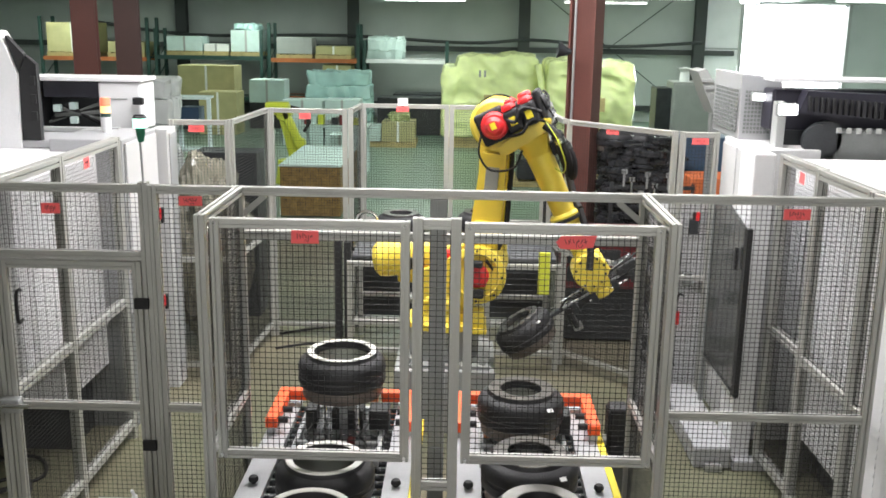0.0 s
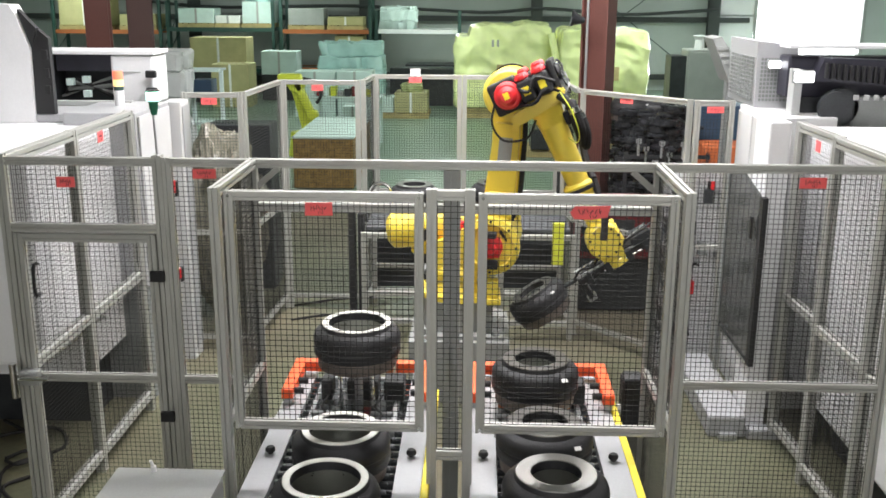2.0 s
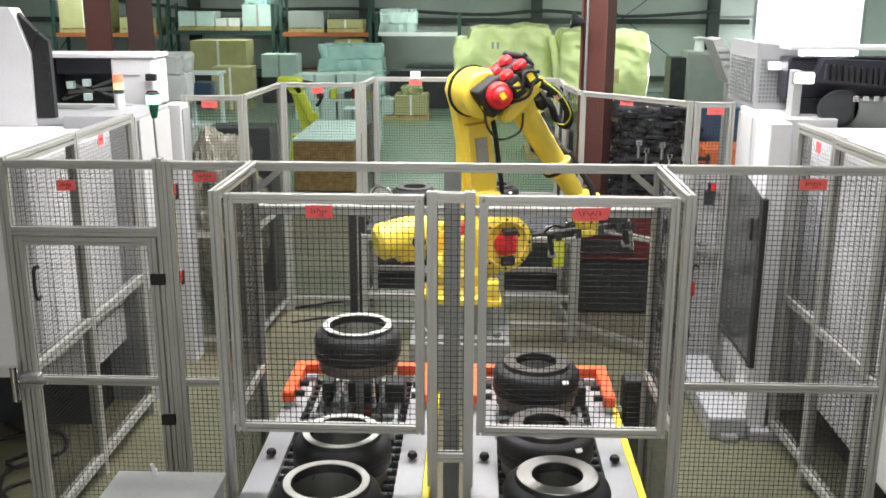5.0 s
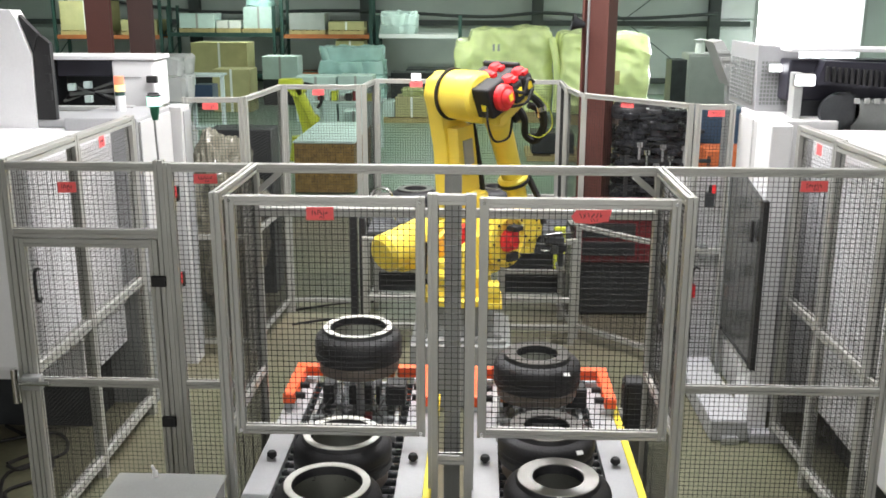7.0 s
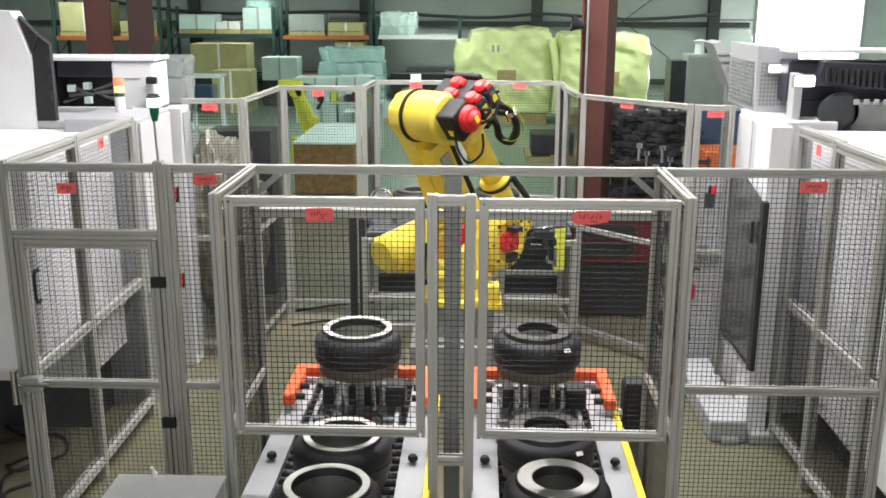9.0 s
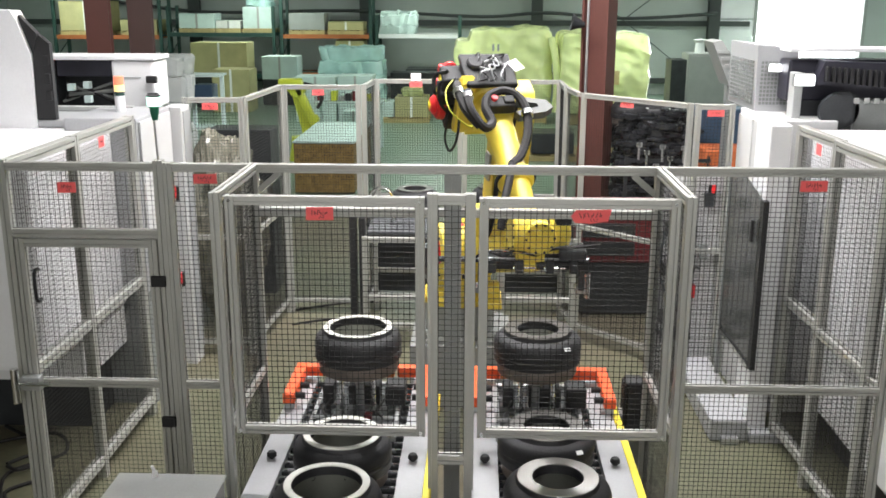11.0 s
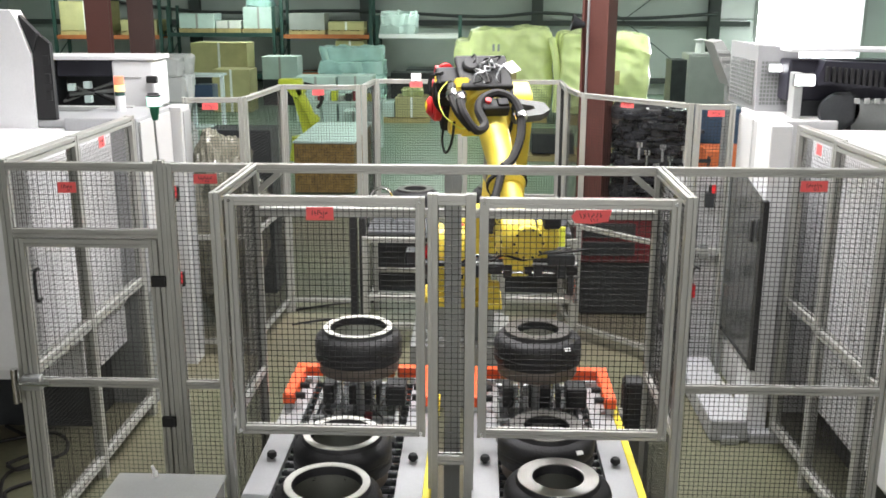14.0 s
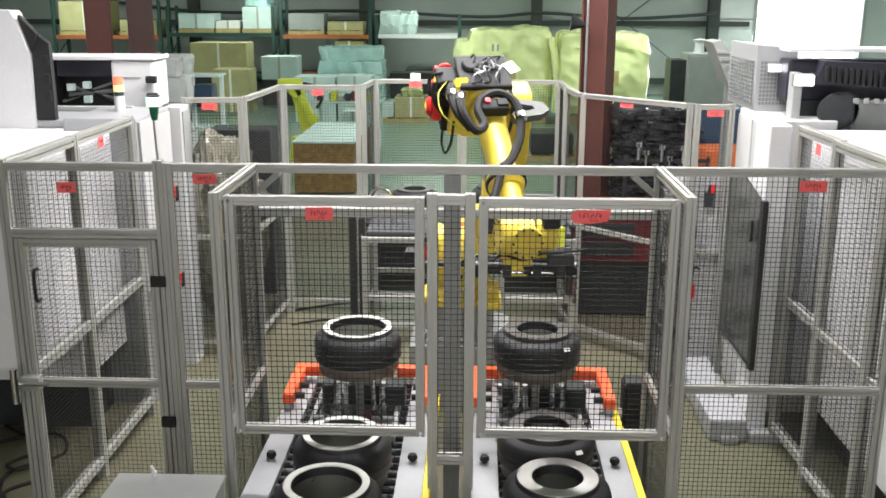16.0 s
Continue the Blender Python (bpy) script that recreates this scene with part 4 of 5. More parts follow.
for y in (-0.125, 0.035):
    part("guide_rod", bm_cyl(B(), (-0.32, y, -0.223), (0.34, y, -0.223), 0.011, n=10), STEEL, grip, "steel guide rod")
part("jaw_cylinder", bm_cyl(B(), (0.33, -0.16, -0.45), (0.33, -0.16, -0.30), 0.016, n=12), CHROME, grip, "bright jaw cylinder")
for x in (-0.05, 0.13):
    part("slide_rod", bm_cyl(B(), (x - 0.06, -0.158, -0.268), (x + 0.07, -0.158, -0.268), 0.009, n=10), CHROME, grip, "bright slide rod")
part("valve_block", bm_box(B(), 0.16, 0.32, -0.17, 0.05, -0.22, -0.16, 0.008), DARKM, grip)
for k, pts in enumerate(([(-0.34, -0.12, -0.22), (-0.26, -0.16, -0.17), (-0.17, -0.15, -0.20), (-0.1, -0.17, -0.16), (0.02, -0.16, -0.19), (0.12, -0.17, -0.15), (0.25, -0.16, -0.14), (0.40, -0.13, -0.13)],
                         [(-0.30, -0.10, -0.21), (-0.2, -0.13, -0.17), (-0.05, -0.14, -0.19), (0.1, -0.13, -0.16), (0.3, -0.12, -0.13)])):
    bm = B()
    bm_tube(bm, pts, 0.009, 6)
    part("air_line", bm, CHROME if k else RUBBER, grip, "braided air line")

held = drum(0.4, 7.0, 0.6, "dull")
REST = Vector((-0.24, 7.66, 0.83))
st = thing("drum_nest", (REST.x, REST.y, 0), "dark steel nest behind the robot for set-down drums", "stand")
part("column", bm_box(B(), -0.10, 0.10, -0.10, 0.10, 0.0, 0.79, 0.006), MID, st)
part("plate", bm_cyl(B(), (0, 0, 0.79), (0, 0, 0.825), 0.2, n=28), STEEL, st)

# ---- machines beside the cell ----
def louvres(bm, x, y0, y1, z0, z1, step=0.05, s=1):
    z = z0
    while z < z1:
        bm_prism(bm, [(x, z), (x + s * 0.006, z), (x, z + step * 0.85)], "y", y0, y1)
        z += step
    return bm


lm = thing("machine_tool", (-3.3, 5.9, 0), "white enclosed machine tool with louvred flank and dark plinth", "machine tool", "machine tools")
o = lm.location
part("cover", bm_box(B(), -4.6, -2.62, 5.42, 7.62, 0.80, 2.10, 0.03), WHITE, lm, at=o)
part("skirt", bm_box(B(), -4.6, -2.64, 6.0, 7.6, 0.50, 0.80, 0.01), WHITE, lm, at=o)
# dark block in place of the shade below the machine
part("plinth", bm_box(B(), -4.5, -2.78, 6.35, 7.5, 0.0, 0.50), DARKM, lm, "dark plinth", at=o)
for y0, y1 in ((5.46, 5.60), (5.66, 6.5)):
    part("louvre_panel", louvres(B(), -2.62, y0, y1, 0.86, 2.0, 0.055), WHITE, lm, at=o)
part("top_tray", bm_box(B(), -4.5, -2.66, 6.88, 7.5, 2.10, 2.16, 0.015), RAILP, lm, "shallow pale top tray", at=o)
part("tray_lip", bm_box(B(), -3.5, -2.68, 7.40, 7.46, 2.16, 2.20, 0.008), GREYP, lm, at=o)
part("tray_strip", bm_box(B(), -3.0, -2.75, 7.05, 7.15, 2.16, 2.17), GREYP, lm, at=o)
bm = B()
bm_prism(bm, [(-4.7, 2.1), (-3.20, 2.1), (-3.20, 2.26), (-3.19, 2.62), (-3.27, 2.86), (-3.31, 2.93), (-4.7, 3.0)], "y", 6.86, 7.02)
part("hood", bm, WHITE, lm, "white sloping hood", at=o)
bm = B()
bm_prism(bm, [(-3.198, 2.16), (-3.06, 2.16), (-3.06, 2.70), (-3.13, 2.76), (-3.186, 2.62)], "y", 6.88, 6.93)
bm_prism(bm, [(-3.183, 2.63), (-3.14, 2.77), (-3.26, 2.90), (-3.26, 2.87)], "y", 6.875, 6.93)
part("hood_seal", bm, BLACK, lm, "black hood edge", at=o)
for z in (2.3, 2.42, 2.55):
    part("fitting", bm_box(B(), -3.11, -3.07, 6.865, 6.879, z, z + 0.07, 0.004), BLACK, lm, at=o)
lc = thing("control_cabinet", (-2.5, 7.2, 0), "white steel control cabinet beside the fence", "cabinet", "control cabinets")
o = lc.location
part("carcass", bm_box(B(), -2.95, -2.43, 6.74, 7.50, 0.9, 2.19, 0.01), RAILP, lc, at=o)
part("cabinet_door", bm_box(B(), -2.426, -2.41, 6.78, 7.46, 0.95, 2.16, 0.005), PANEL, lc, at=o)
part("stand", bm_box(B(), -2.90, -2.45, 6.78, 7.46, 0, 0.9), MID, lc, at=o)
cd_ = thing("cable_duct", (-2.4, 7.7, 0), "narrow white steel cable duct standing on the floor", "cable duct")
part("trunk", bm_box(B(), -0.10, 0.04, -0.12, 0.10, 0, 2.18, 0.01), PANEL, cd_)
part("cover_strip", bm_box(B(), 0.043, 0.05, -0.10, 0.08, 0.1, 2.14, 0.002), RAILP, cd_)
# gantry behind the left machine
g = thing("gantry_loader", (-3.3, 8.2, 0), "white gantry loader with dark beam and open linkage", "gantry loader", "gantry loaders")
o = g.location
part("top_cover", bm_box(B(), -3.9, -2.72, 8.1, 8.5, 2.505, 2.54, 0.006), WHITE, g, at=o)
part("beam", bm_box(B(), -3.6, -3.10, 8.2, 8.4, 2.36, 2.50, 0.01), VIOLET, g, "dark blue-grey beam", at=o)
part("head", bm_box(B(), -3.10, -2.74, 8.12, 8.5, 2.10, 2.50, 0.02), WHITE, g, "white head cover", at=o)
part("head_seam", bm_box(B(), -3.0, -2.85, 8.112, 8.118, 2.36, 2.365), MID, g, at=o)
part("support", bm_box(B(), -3.05, -2.80, 8.2, 8.45, 0, 2.10), MID, g, at=o)
part("support", bm_box(B(), -3.9, -3.62, 8.2, 8.45, 0, 2.5), DARKM, g, at=o)
# dark slab that stands in for the shaded hollow behind the linkage
part("recess", bm_box(B(), -3.62, -3.10, 8.42, 8.5, 1.7, 2.36), DARKM, g, at=o)
for q in range(6):
    bm = B()
    bm_cyl(bm, (-3.6 + 0.03 * q, 8.28, 2.14 + 0.03 * q), (-3.14, 8.28, 2.31 - 0.035 * q), 0.014 + 0.004 * (q % 3), n=8)
    part("link_arm", bm, BLACK if q % 2 else MID, g, at=o)
for x, z in ((-3.38, 2.14), (-3.38, 2.26), (-3.52, 2.24)):
    part("bracket", bm_box(B(), x, x + 0.06, 8.18, 8.24, z, z + 0.06, 0.005), PALE, g, at=o)
part("wiper", bm_box(B(), -2.79, -2.70, 8.05, 8.10, 2.32, 2.38, 0.01), BLACK, g, at=o)
part("wiper", bm_box(B(), -2.79, -2.70, 8.05, 8.10, 2.20, 2.24, 0.01), BLACK, g, at=o)


def beacon(x, y, z, cols, label, r=0.042, base=0.25):
    t = thing("signal_beacon", (x, y, z), label, "signal light")
    part("stem", bm_cyl(B(), (0, 0, 0), (0, 0, base), r, n=18), WHITE, t)
    zz = base
    for m_, h in cols:
        part("lens", bm_cyl(B(), (0, 0, zz), (0, 0, zz + h), r * 1.02, n=18), m_, t)
        zz += h
    part("cap", bm_cyl(B(), (0, 0, zz), (0, 0, zz + 0.012), r, n=18), REDL, t)


beacon(-2.70, 7.20, 2.16, ((GREEN, 0.03), (AMBER, 0.05), (REDL, 0.05)), "stack light with lit red and amber lenses on a white stem", 0.036, 0.145)
t = thing("green_signal_lamp", (-1.60, YB, ZT + 0.012), "lit green signal lamp on a thin stalk on the gate post", "signal light")
part("stalk", bm_cyl(B(), (0, 0, 0), (-0.005, 0, 0.21), 0.006, n=8), STEEL, t)
part("socket", bm_lathe(B(), [(0, 0.20), (0.014, 0.20), (0.022, 0.24), (0.024, 0.27), (0, 0.27)], 16), material("green_plastic", (0.02, 0.16, 0.09), 0.4), t, "dark green socket", smooth=True)
part("lens", bm_cyl(B(), (0, 0, 0.27), (0, 0, 0.315), 0.034, n=18), GREENL, t, "glowing green lens")
part("cap", bm_cyl(B(), (0, 0, 0.315), (0, 0, 0.322), 0.034, n=18), BLACK, t)
# interlock switches
for x, y, z in ((-1.542, YB + 0.03, 2.075), (-1.542, YB + 0.03, 1.62), (1.86, 7.565, 1.56)):
    t = thing("interlock_switch", (x, y, z), "red and black interlock switch on the guarding", "switch", "interlock switches")
    part("button", bm_box(B(), -0.016, 0.016, -0.025, 0.0, -0.03, 0.035, 0.006), RED, t)
    part("body", bm_box(B(), -0.034, 0.02, 0.0, 0.03, -0.05, 0.03, 0.006), BLACK, t)

rm = thing("machine_tool", (3.2, 5.6, 0), "white enclosed machine tool with louvred flank", "machine tool", "machine tools")
o = rm.location
part("cover", bm_box(B(), 2.30, 4.4, 4.0, 6.72, 0.32, 2.12, 0.03), WHITE, rm, at=o)
# same dark stand-in for shade beneath the right machine
part("plinth", bm_box(B(), 2.48, 4.3, 4.1, 6.2, 0, 0.32), DARKM, rm, "dark plinth", at=o)
for y0, y1 in ((4.2, 4.86), (4.96, 5.6), (5.72, 6.2)):
    part("louvre_panel", louvres(B(), 2.30, y0, y1, 0.45, 2.06, 0.055, -1), WHITE, rm, at=o)
part("top_plate", bm_box(B(), 2.30, 4.4, 5.0, 6.72, 2.12, 2.15, 0.01), WHITE, rm, at=o)
rc = thing("control_cabinet", (2.35, 7.0, 0), "white steel cabinet with twin doors beside the fence", "cabinet", "control cabinets")
o = rc.location
part("carcass", bm_box(B(), 2.036, 2.5, 6.80, 7.62, 0.0, 2.20, 0.01), PANEL, rc, at=o)
for y0, y1 in ((6.81, 7.18), (7.21, 7.59)):
    part("cabinet_door", bm_box(B(), 2.02, 2.033, y0, y1, 0.8, 2.16, 0.004), PANEL, rc, at=o)
solo("white_pillar", bm_box(B(), 1.92, 2.065, 6.40, 6.74, 0.0, 2.22, 0.012), WHITE, "white sheet steel pillar cover", "pillar", (2.0, 6.5, 0))
tray = solo("chip_tray", bm_box(B(), 1.65, 1.915, 6.30, 7.55, 0.0, 0.16, 0.015), RAILP, "low white steel chip tray standing on the floor", "tray", (1.75, 7, 0))
part("handle", bm_box(B(), 1.70, 1.85, 6.865, 6.895, 0.16, 0.185, 0.006), BLACK, tray, "dark bow handle", at=tray.location)
part("foot", bm_box(B(), 1.92, 2.16, 6.27, 6.39, 0.0, 0.07, 0.008), RAILP, tray, "worn steel foot", at=tray.location)
part("foot", bm_box(B(), 1.72, 1.84, 6.24, 6.297, 0.0, 0.05, 0.006), STEEL, tray, "worn steel foot", at=tray.location)
part("lid_plate", bm_box(B(), 1.68, 1.84, 6.80, 6.86, 0.1602, 0.165), STEEL, tray, at=tray.location)
sp = thing("machine_door", (1.84, 6.6, 0.24), "smoked grey machine door in a thin frame, standing open", "machine door")
o = sp.location
part("pane", bm_prism(B(), [(6.20, 0.62), (7.02, 0.62), (7.02, 1.80), (6.84, 1.86), (6.20, 1.74)], "x", 1.85, 1.865), SMOKE, sp, "smoked grey sheet", at=o)
part("edge_strip", bm_box(B(), 1.84, 1.875, 6.14, 6.198, 0.60, 1.76), BLACK, sp, at=o)
part("sill_strip", bm_box(B(), 1.835, 1.88, 6.20, 7.04, 0.585, 0.615), CHROME, sp, at=o)
part("frame_post", bm_box(B(), 1.84, 1.875, 7.024, 7.06, 0.22, 1.82), MID, sp, at=o)
part("pane_handle", bm_box(B(), 1.82, 1.838, 6.30, 6.34, 1.45, 1.60, 0.004), BLACK, sp, at=o)
vp = thing("valve_panel", (1.62, 7.5, 0), "pale valve panel with switches and gauges", "valve panel")
o = vp.location
part("board", bm_box(B(), 1.42, 2.0, 7.60, 7.66, 0.0, 1.72, 0.006), WHITE, vp, at=o)
for x, z, m_ in ((1.50, 1.24, BLACK), (1.68, 1.22, BLACK), (1.48, 0.90, BLACK), (1.64, 0.86, BLACK), (1.70, 0.72, RED), (1.80, 1.48, DARKM), (1.5, 0.5, BLACK), (1.55, 1.46, MID), (1.78, 1.05, MID), (1.60, 0.35, MID)):
    part("switch_box", bm_box(B(), x, x + 0.07, 7.55, 7.598, z - 0.06, z + 0.05, 0.006), m_, vp, at=o)
for k in range(4):
    bm = B()
    bm_tube(bm, [(1.50 + 0.1 * k, 7.57, 1.2 - 0.1 * k), (1.47 + 0.09 * k, 7.53, 0.9), (1.55 + 0.05 * k, 7.54, 0.6), (1.52 + 0.08 * k, 7.58, 0.3)], 0.009, 6)
    part("air_line", bm, RUBBER if k % 2 else BLUEP, vp, at=o)
bm = B()
bm_tube(bm, [(1.46, 7.54, 0.60), (1.46, 7.52, 0.42), (1.56, 7.52, 0.34), (1.66, 7.54, 0.42), (1.64, 7.56, 0.58)], 0.016, 6)
part("looped_hose", bm, RUBBER, vp, at=o)
# vented housing and dark loader above the right machine
vh = thing("vented_housing", (2.12, 7.4, 2.2), "pale grey vented sheet steel housing", "housing")
o = vh.location
bm = B()
bm_prism(bm, [(2.07, 2.201), (2.39, 2.201), (2.36, 2.66), (2.06, 2.69)], "y", 7.36, 8.15)
part("shell", bm, RAILP, vh, at=o)
bm = B()
k = 2.095
while k < 2.345:
    z = 2.25
    while z < 2.555:
        bm_box(bm, k, k + 0.017, 7.354, 7.3595, z, z + 0.020)
        z += 0.030
    k += 0.026
part("vent_grille", bm, MID, vh, "rows of dark vent slots", at=o)["kind"] = "stuff"
bm = B()
k = 7.42
while k < 8.08:
    z = 2.25
    while z < 2.555:
        bm_box(bm, 2.050, 2.058, k, k + 0.05, z, z + 0.020)
        z += 0.030
    k += 0.075
part("vent_grille", bm, MID, vh, "rows of dark vent slots", at=o)["kind"] = "stuff"
ld = thing("gantry_loader", (2.7, 7.0, 0), "dark gantry loader carriage with a toothed rail and pulley", "gantry loader", "gantry loaders")
o = ld.location
part("beam", bm_box(B(), 2.20, 4.2, 7.05, 7.3, 2.655, 2.685, 0.006), WHITE, ld, "white top beam", at=o)
part("carriage", bm_box(B(), 2.22, 4.0, 7.1, 7.35, 2.30, 2.60, 0.02), VIOLET, ld, "dark blue carriage", at=o)
part("rail_body", bm_prism(B(), [(2.36, 2.44), (2.42, 2.60), (3.6, 2.56), (3.6, 2.36)], "y", 6.95, 7.09), VIOLET, ld, at=o)
for k in range(20):
    x = 2.42 + 0.042 * k
    part("tooth", bm_box(B(), x, x + 0.022, 6.91, 6.949, 2.46 - 0.004 * k, 2.565 - 0.003 * k, 0.004), BLACK, ld, at=o)
for k, (y0, r) in enumerate(((6.84, 0.115), (6.90, 0.13), (6.97, 0.13))):
    bm = B()
    x = 2.49 + 0.05 * k
    bm_lathe(bm, [(0, 0.01), (r * 0.25, 0.01), (r * 0.3, 0.0), (r * 0.8, 0.004), (r * 0.85, 0), (r, 0), (r, 0.05), (0, 0.05)], 28, Matrix.Translation((x, y0 + 0.05, 2.26)) @ pose(0, 0, 0, 90, 0, 0))
    part("pulley", bm, DARKM, ld, "grey ribbed pulley", smooth=True, at=o)
part("apron", bm_box(B(), 2.275, 3.7, 7.082, 7.098, 1.9, 2.31), DARKM, ld, "dark apron sheet", at=o)
part("gearbox", bm_box(B(), 2.62, 3.6, 6.90, 7.08, 2.10, 2.33, 0.02), MID, ld, at=o)
for k in range(8):
    part("scallop", bm_box(B(), 2.62 + 0.07 * k, 2.66 + 0.07 * k, 6.885, 6.899, 2.31, 2.35, 0.006), GREYP, ld, at=o)
part("column", bm_box(B(), 2.21, 2.27, 6.92, 7.05, 0, 2.52, 0.006), GREYP, ld, at=o)
part("support", bm_box(B(), 2.50, 3.4, 7.0, 7.35, 0, 2.10), MID, ld, at=o)
for x, z, w_, h_, y in ((2.19, 2.44, 0.13, 0.07, 6.86), (2.14, 2.50, 0.18, 0.05, 7.32), (2.42, 2.50, 0.14, 0.05, 7.06)):
    t = thing("work_lamp", (x, y, z), "bright white work lamp on the loader", "lamp", "work lamps")
    part("lens", bm_box(B(), 0.0, w_, -0.03, 0.0, 0.0, h_, 0.008), OUT, t)
    part("body", bm_box(B(), -0.01, w_ + 0.01, 0.001, 0.035, -0.01, h_ + 0.01, 0.008), MID, t)
bm = B()
bm_prism(bm, [(2.34, 2.22), (2.16, 2.62), (2.24, 2.64), (2.48, 2.28)], "y", 9.2, 9.6)
for k in range(5):
    bm_box(bm, 2.20 + 0.04 * k, 2.31 + 0.04 * k, 9.18, 9.2, 2.52 - 0.065 * k, 2.55 - 0.065 * k)
solo("chute", bm, GREYP, "pale slatted steel chute above the machine", "chute", (2.2, 9.4, 2.5))
solo("chute_post", bm_box(B(), 2.34, 2.42, 9.3, 9.4, 0, 2.3), MID, "grey post under the chute", "post", (2.3, 9.35, 0))

# ---- inside the cell behind the robot ----
def pallet(x, y, z, w, d, name="pallet"):
    t = thing(name, (x, y, z), "weathered tan wooden pallet", "pallet", "wooden pallets")
    for k in range(6):
        u = -w / 2 + (w - 0.1) * k / 5
        part("deck_board", bm_box(B(), u, u + 0.1, -d / 2, d / 2, 0.10, 0.122), WOOD, t)
    for k in (-1, 0, 1):
        v = k * (d / 2 - 0.05)
        part("bearer", bm_box(B(), -w / 2, w / 2, v - 0.045, v + 0.045, 0.0, 0.10), WOOD, t)
    return t


tb = thing("drum_stand", (-0.1, 8.6, 0), "aluminium profile outfeed stand with black rollers", "stand")
o = tb.location
for x in (-1.0, -0.42, 0.22, 0.84):
    for y in (8.2, 9.1):
        part("leg", bm_prof(B(), (x, y, 0), (x, y, 0.98), 0.045), ALU, tb, at=o)
for x0, x1 in ((-1.0, -0.42), (0.22, 0.84)):
    for z in (0.16, 0.42, 0.955):
        for y in (8.2, 9.1):
            part("rail", bm_prof(B(), (x0, y, z), (x1, y, z), 0.045), ALU, tb, at=o)
    part("back_sheet", bm_box(B(), x0, x1, 9.12, 9.13, 0.2, 0.95), DARKM, tb, at=o)
    for k in range(9):
        y = 8.26 + 0.095 * k
        part("roller", bm_cyl(B(), (x0 + 0.02, y, 1.0), (x1 - 0.02, y, 1.0), 0.03, n=10), DARKM, tb, at=o)
drum(-0.60, 9.0, 1.262, "dull")
drum(0.17, 9.15, 1.262, "dull")
solo("yellow_stop", bm_box(B(), 0.66, 0.76, 8.14, 8.17, 0.72, 1.10, 0.008), LIMEP, "yellow painted stop plate on the outfeed stand", "stop plate", (0.7, 8.15, 0.7))
bm = B()
bm_tube(bm, [(-1.0, 8.5, 1.0), (-0.97, 8.5, 1.28), (-0.88, 8.5, 1.36), (-0.78, 8.5, 1.30), (-0.76, 8.5, 1.05)], 0.016)
solo("hoop_rail", bm, CHROME, "bent bright tube hoop on the outfeed stand", "hoop", (-0.88, 8.5, 1.0))
for x, h in ((-1.14, 1.15), (-1.06, 1.12)):
    solo("chain_guard", bm_box(B(), x, x + 0.055, 8.3, 8.4, 0.0, h, 0.004), BLACK, "black cable carrier standing upright", "cable carrier", (x, 8.35, 0))
rr_ = thing("tool_cart", (1.25, 9.3, 0), "dark red tool cart with steel bars behind the fence", "cart")
o = rr_.location
part("body", bm_box(B(), 0.95, 1.85, 9.0, 9.7, 0.55, 1.05, 0.01), REDM, rr_, at=o)
part("lower_body", bm_box(B(), 0.98, 1.82, 9.05, 9.7, 0.02, 0.55), DARKM, rr_, at=o)
part("bar", bm_box(B(), 0.9, 1.9, 8.96, 8.99, 1.08, 1.12, 0, pose(0, 0, 0, 0, 6, 0) @ Matrix.Translation((0, 0, 0.10))), STEEL, rr_, at=o)
for z in (0.62, 0.80):
    part("drawer", bm_box(B(), 1.0, 1.5, 8.98, 8.999, z, z + 0.14, 0.004), DARKM, rr_, at=o)
bm = B()
for pts in ([(-1.85, 9.0, 0.012), (-1.6, 9.15, 0.012), (-1.3, 9.3, 0.012), (-1.05, 9.35, 0.012)], [(-1.75, 8.6, 0.012), (-1.45, 8.75, 0.012), (-1.2, 8.7, 0.012), (-1.0, 8.8, 0.012)]):
    bm_tube(bm, pts, 0.011)
solo("floor_cable", bm, RUBBER, "thin black cables lying across the floor", "cable", (-1.3, 9, 0))
bm = B()
for pts in ([(-3.4, 3.9, 0.015), (-3.0, 4.3, 0.015), (-2.65, 4.2, 0.015), (-2.5, 4.45, 0.015)], [(-3.5, 4.6, 0.015), (-3.0, 4.8, 0.015), (-2.7, 4.6, 0.015), (-2.55, 4.75, 0.015)], [(-3.4, 6.3, 0.015), (-2.95, 5.95, 0.015), (-2.78, 5.6, 0.015), (-2.95, 5.35, 0.015), (-2.7, 5.1, 0.015)], [(-3.4, 6.0, 0.015), (-3.0, 6.2, 0.015), (-2.8, 5.9, 0.015), (-3.05, 5.6, 0.015), (-2.9, 5.2, 0.015)], [(-3.1, 5.7, 0.015), (-2.98, 5.62, 0.03), (-2.9, 5.75, 0.03), (-3.02, 5.85, 0.015), (-3.1, 5.7, 0.03)]):
    bm_tube(bm, pts, 0.012)
solo("floor_cable", bm, RUBBER, "loose black cables on the floor outside the gate", "cable", (-2.9, 4.2, 0))

# ---- beyond the cell ----
pc = thing("notice_card", (-0.63, 9.655, 2.245), "blank white notice card on the back fence", "card")
part("sheet", bm_box(B(), -0.05, 0.05, -0.003, 0.0, -0.03, 0.045), PAPER, pc)
part("clip", bm_box(B(), -0.012, 0.012, -0.006, 0.0, -0.045, -0.031), BLACK, pc)
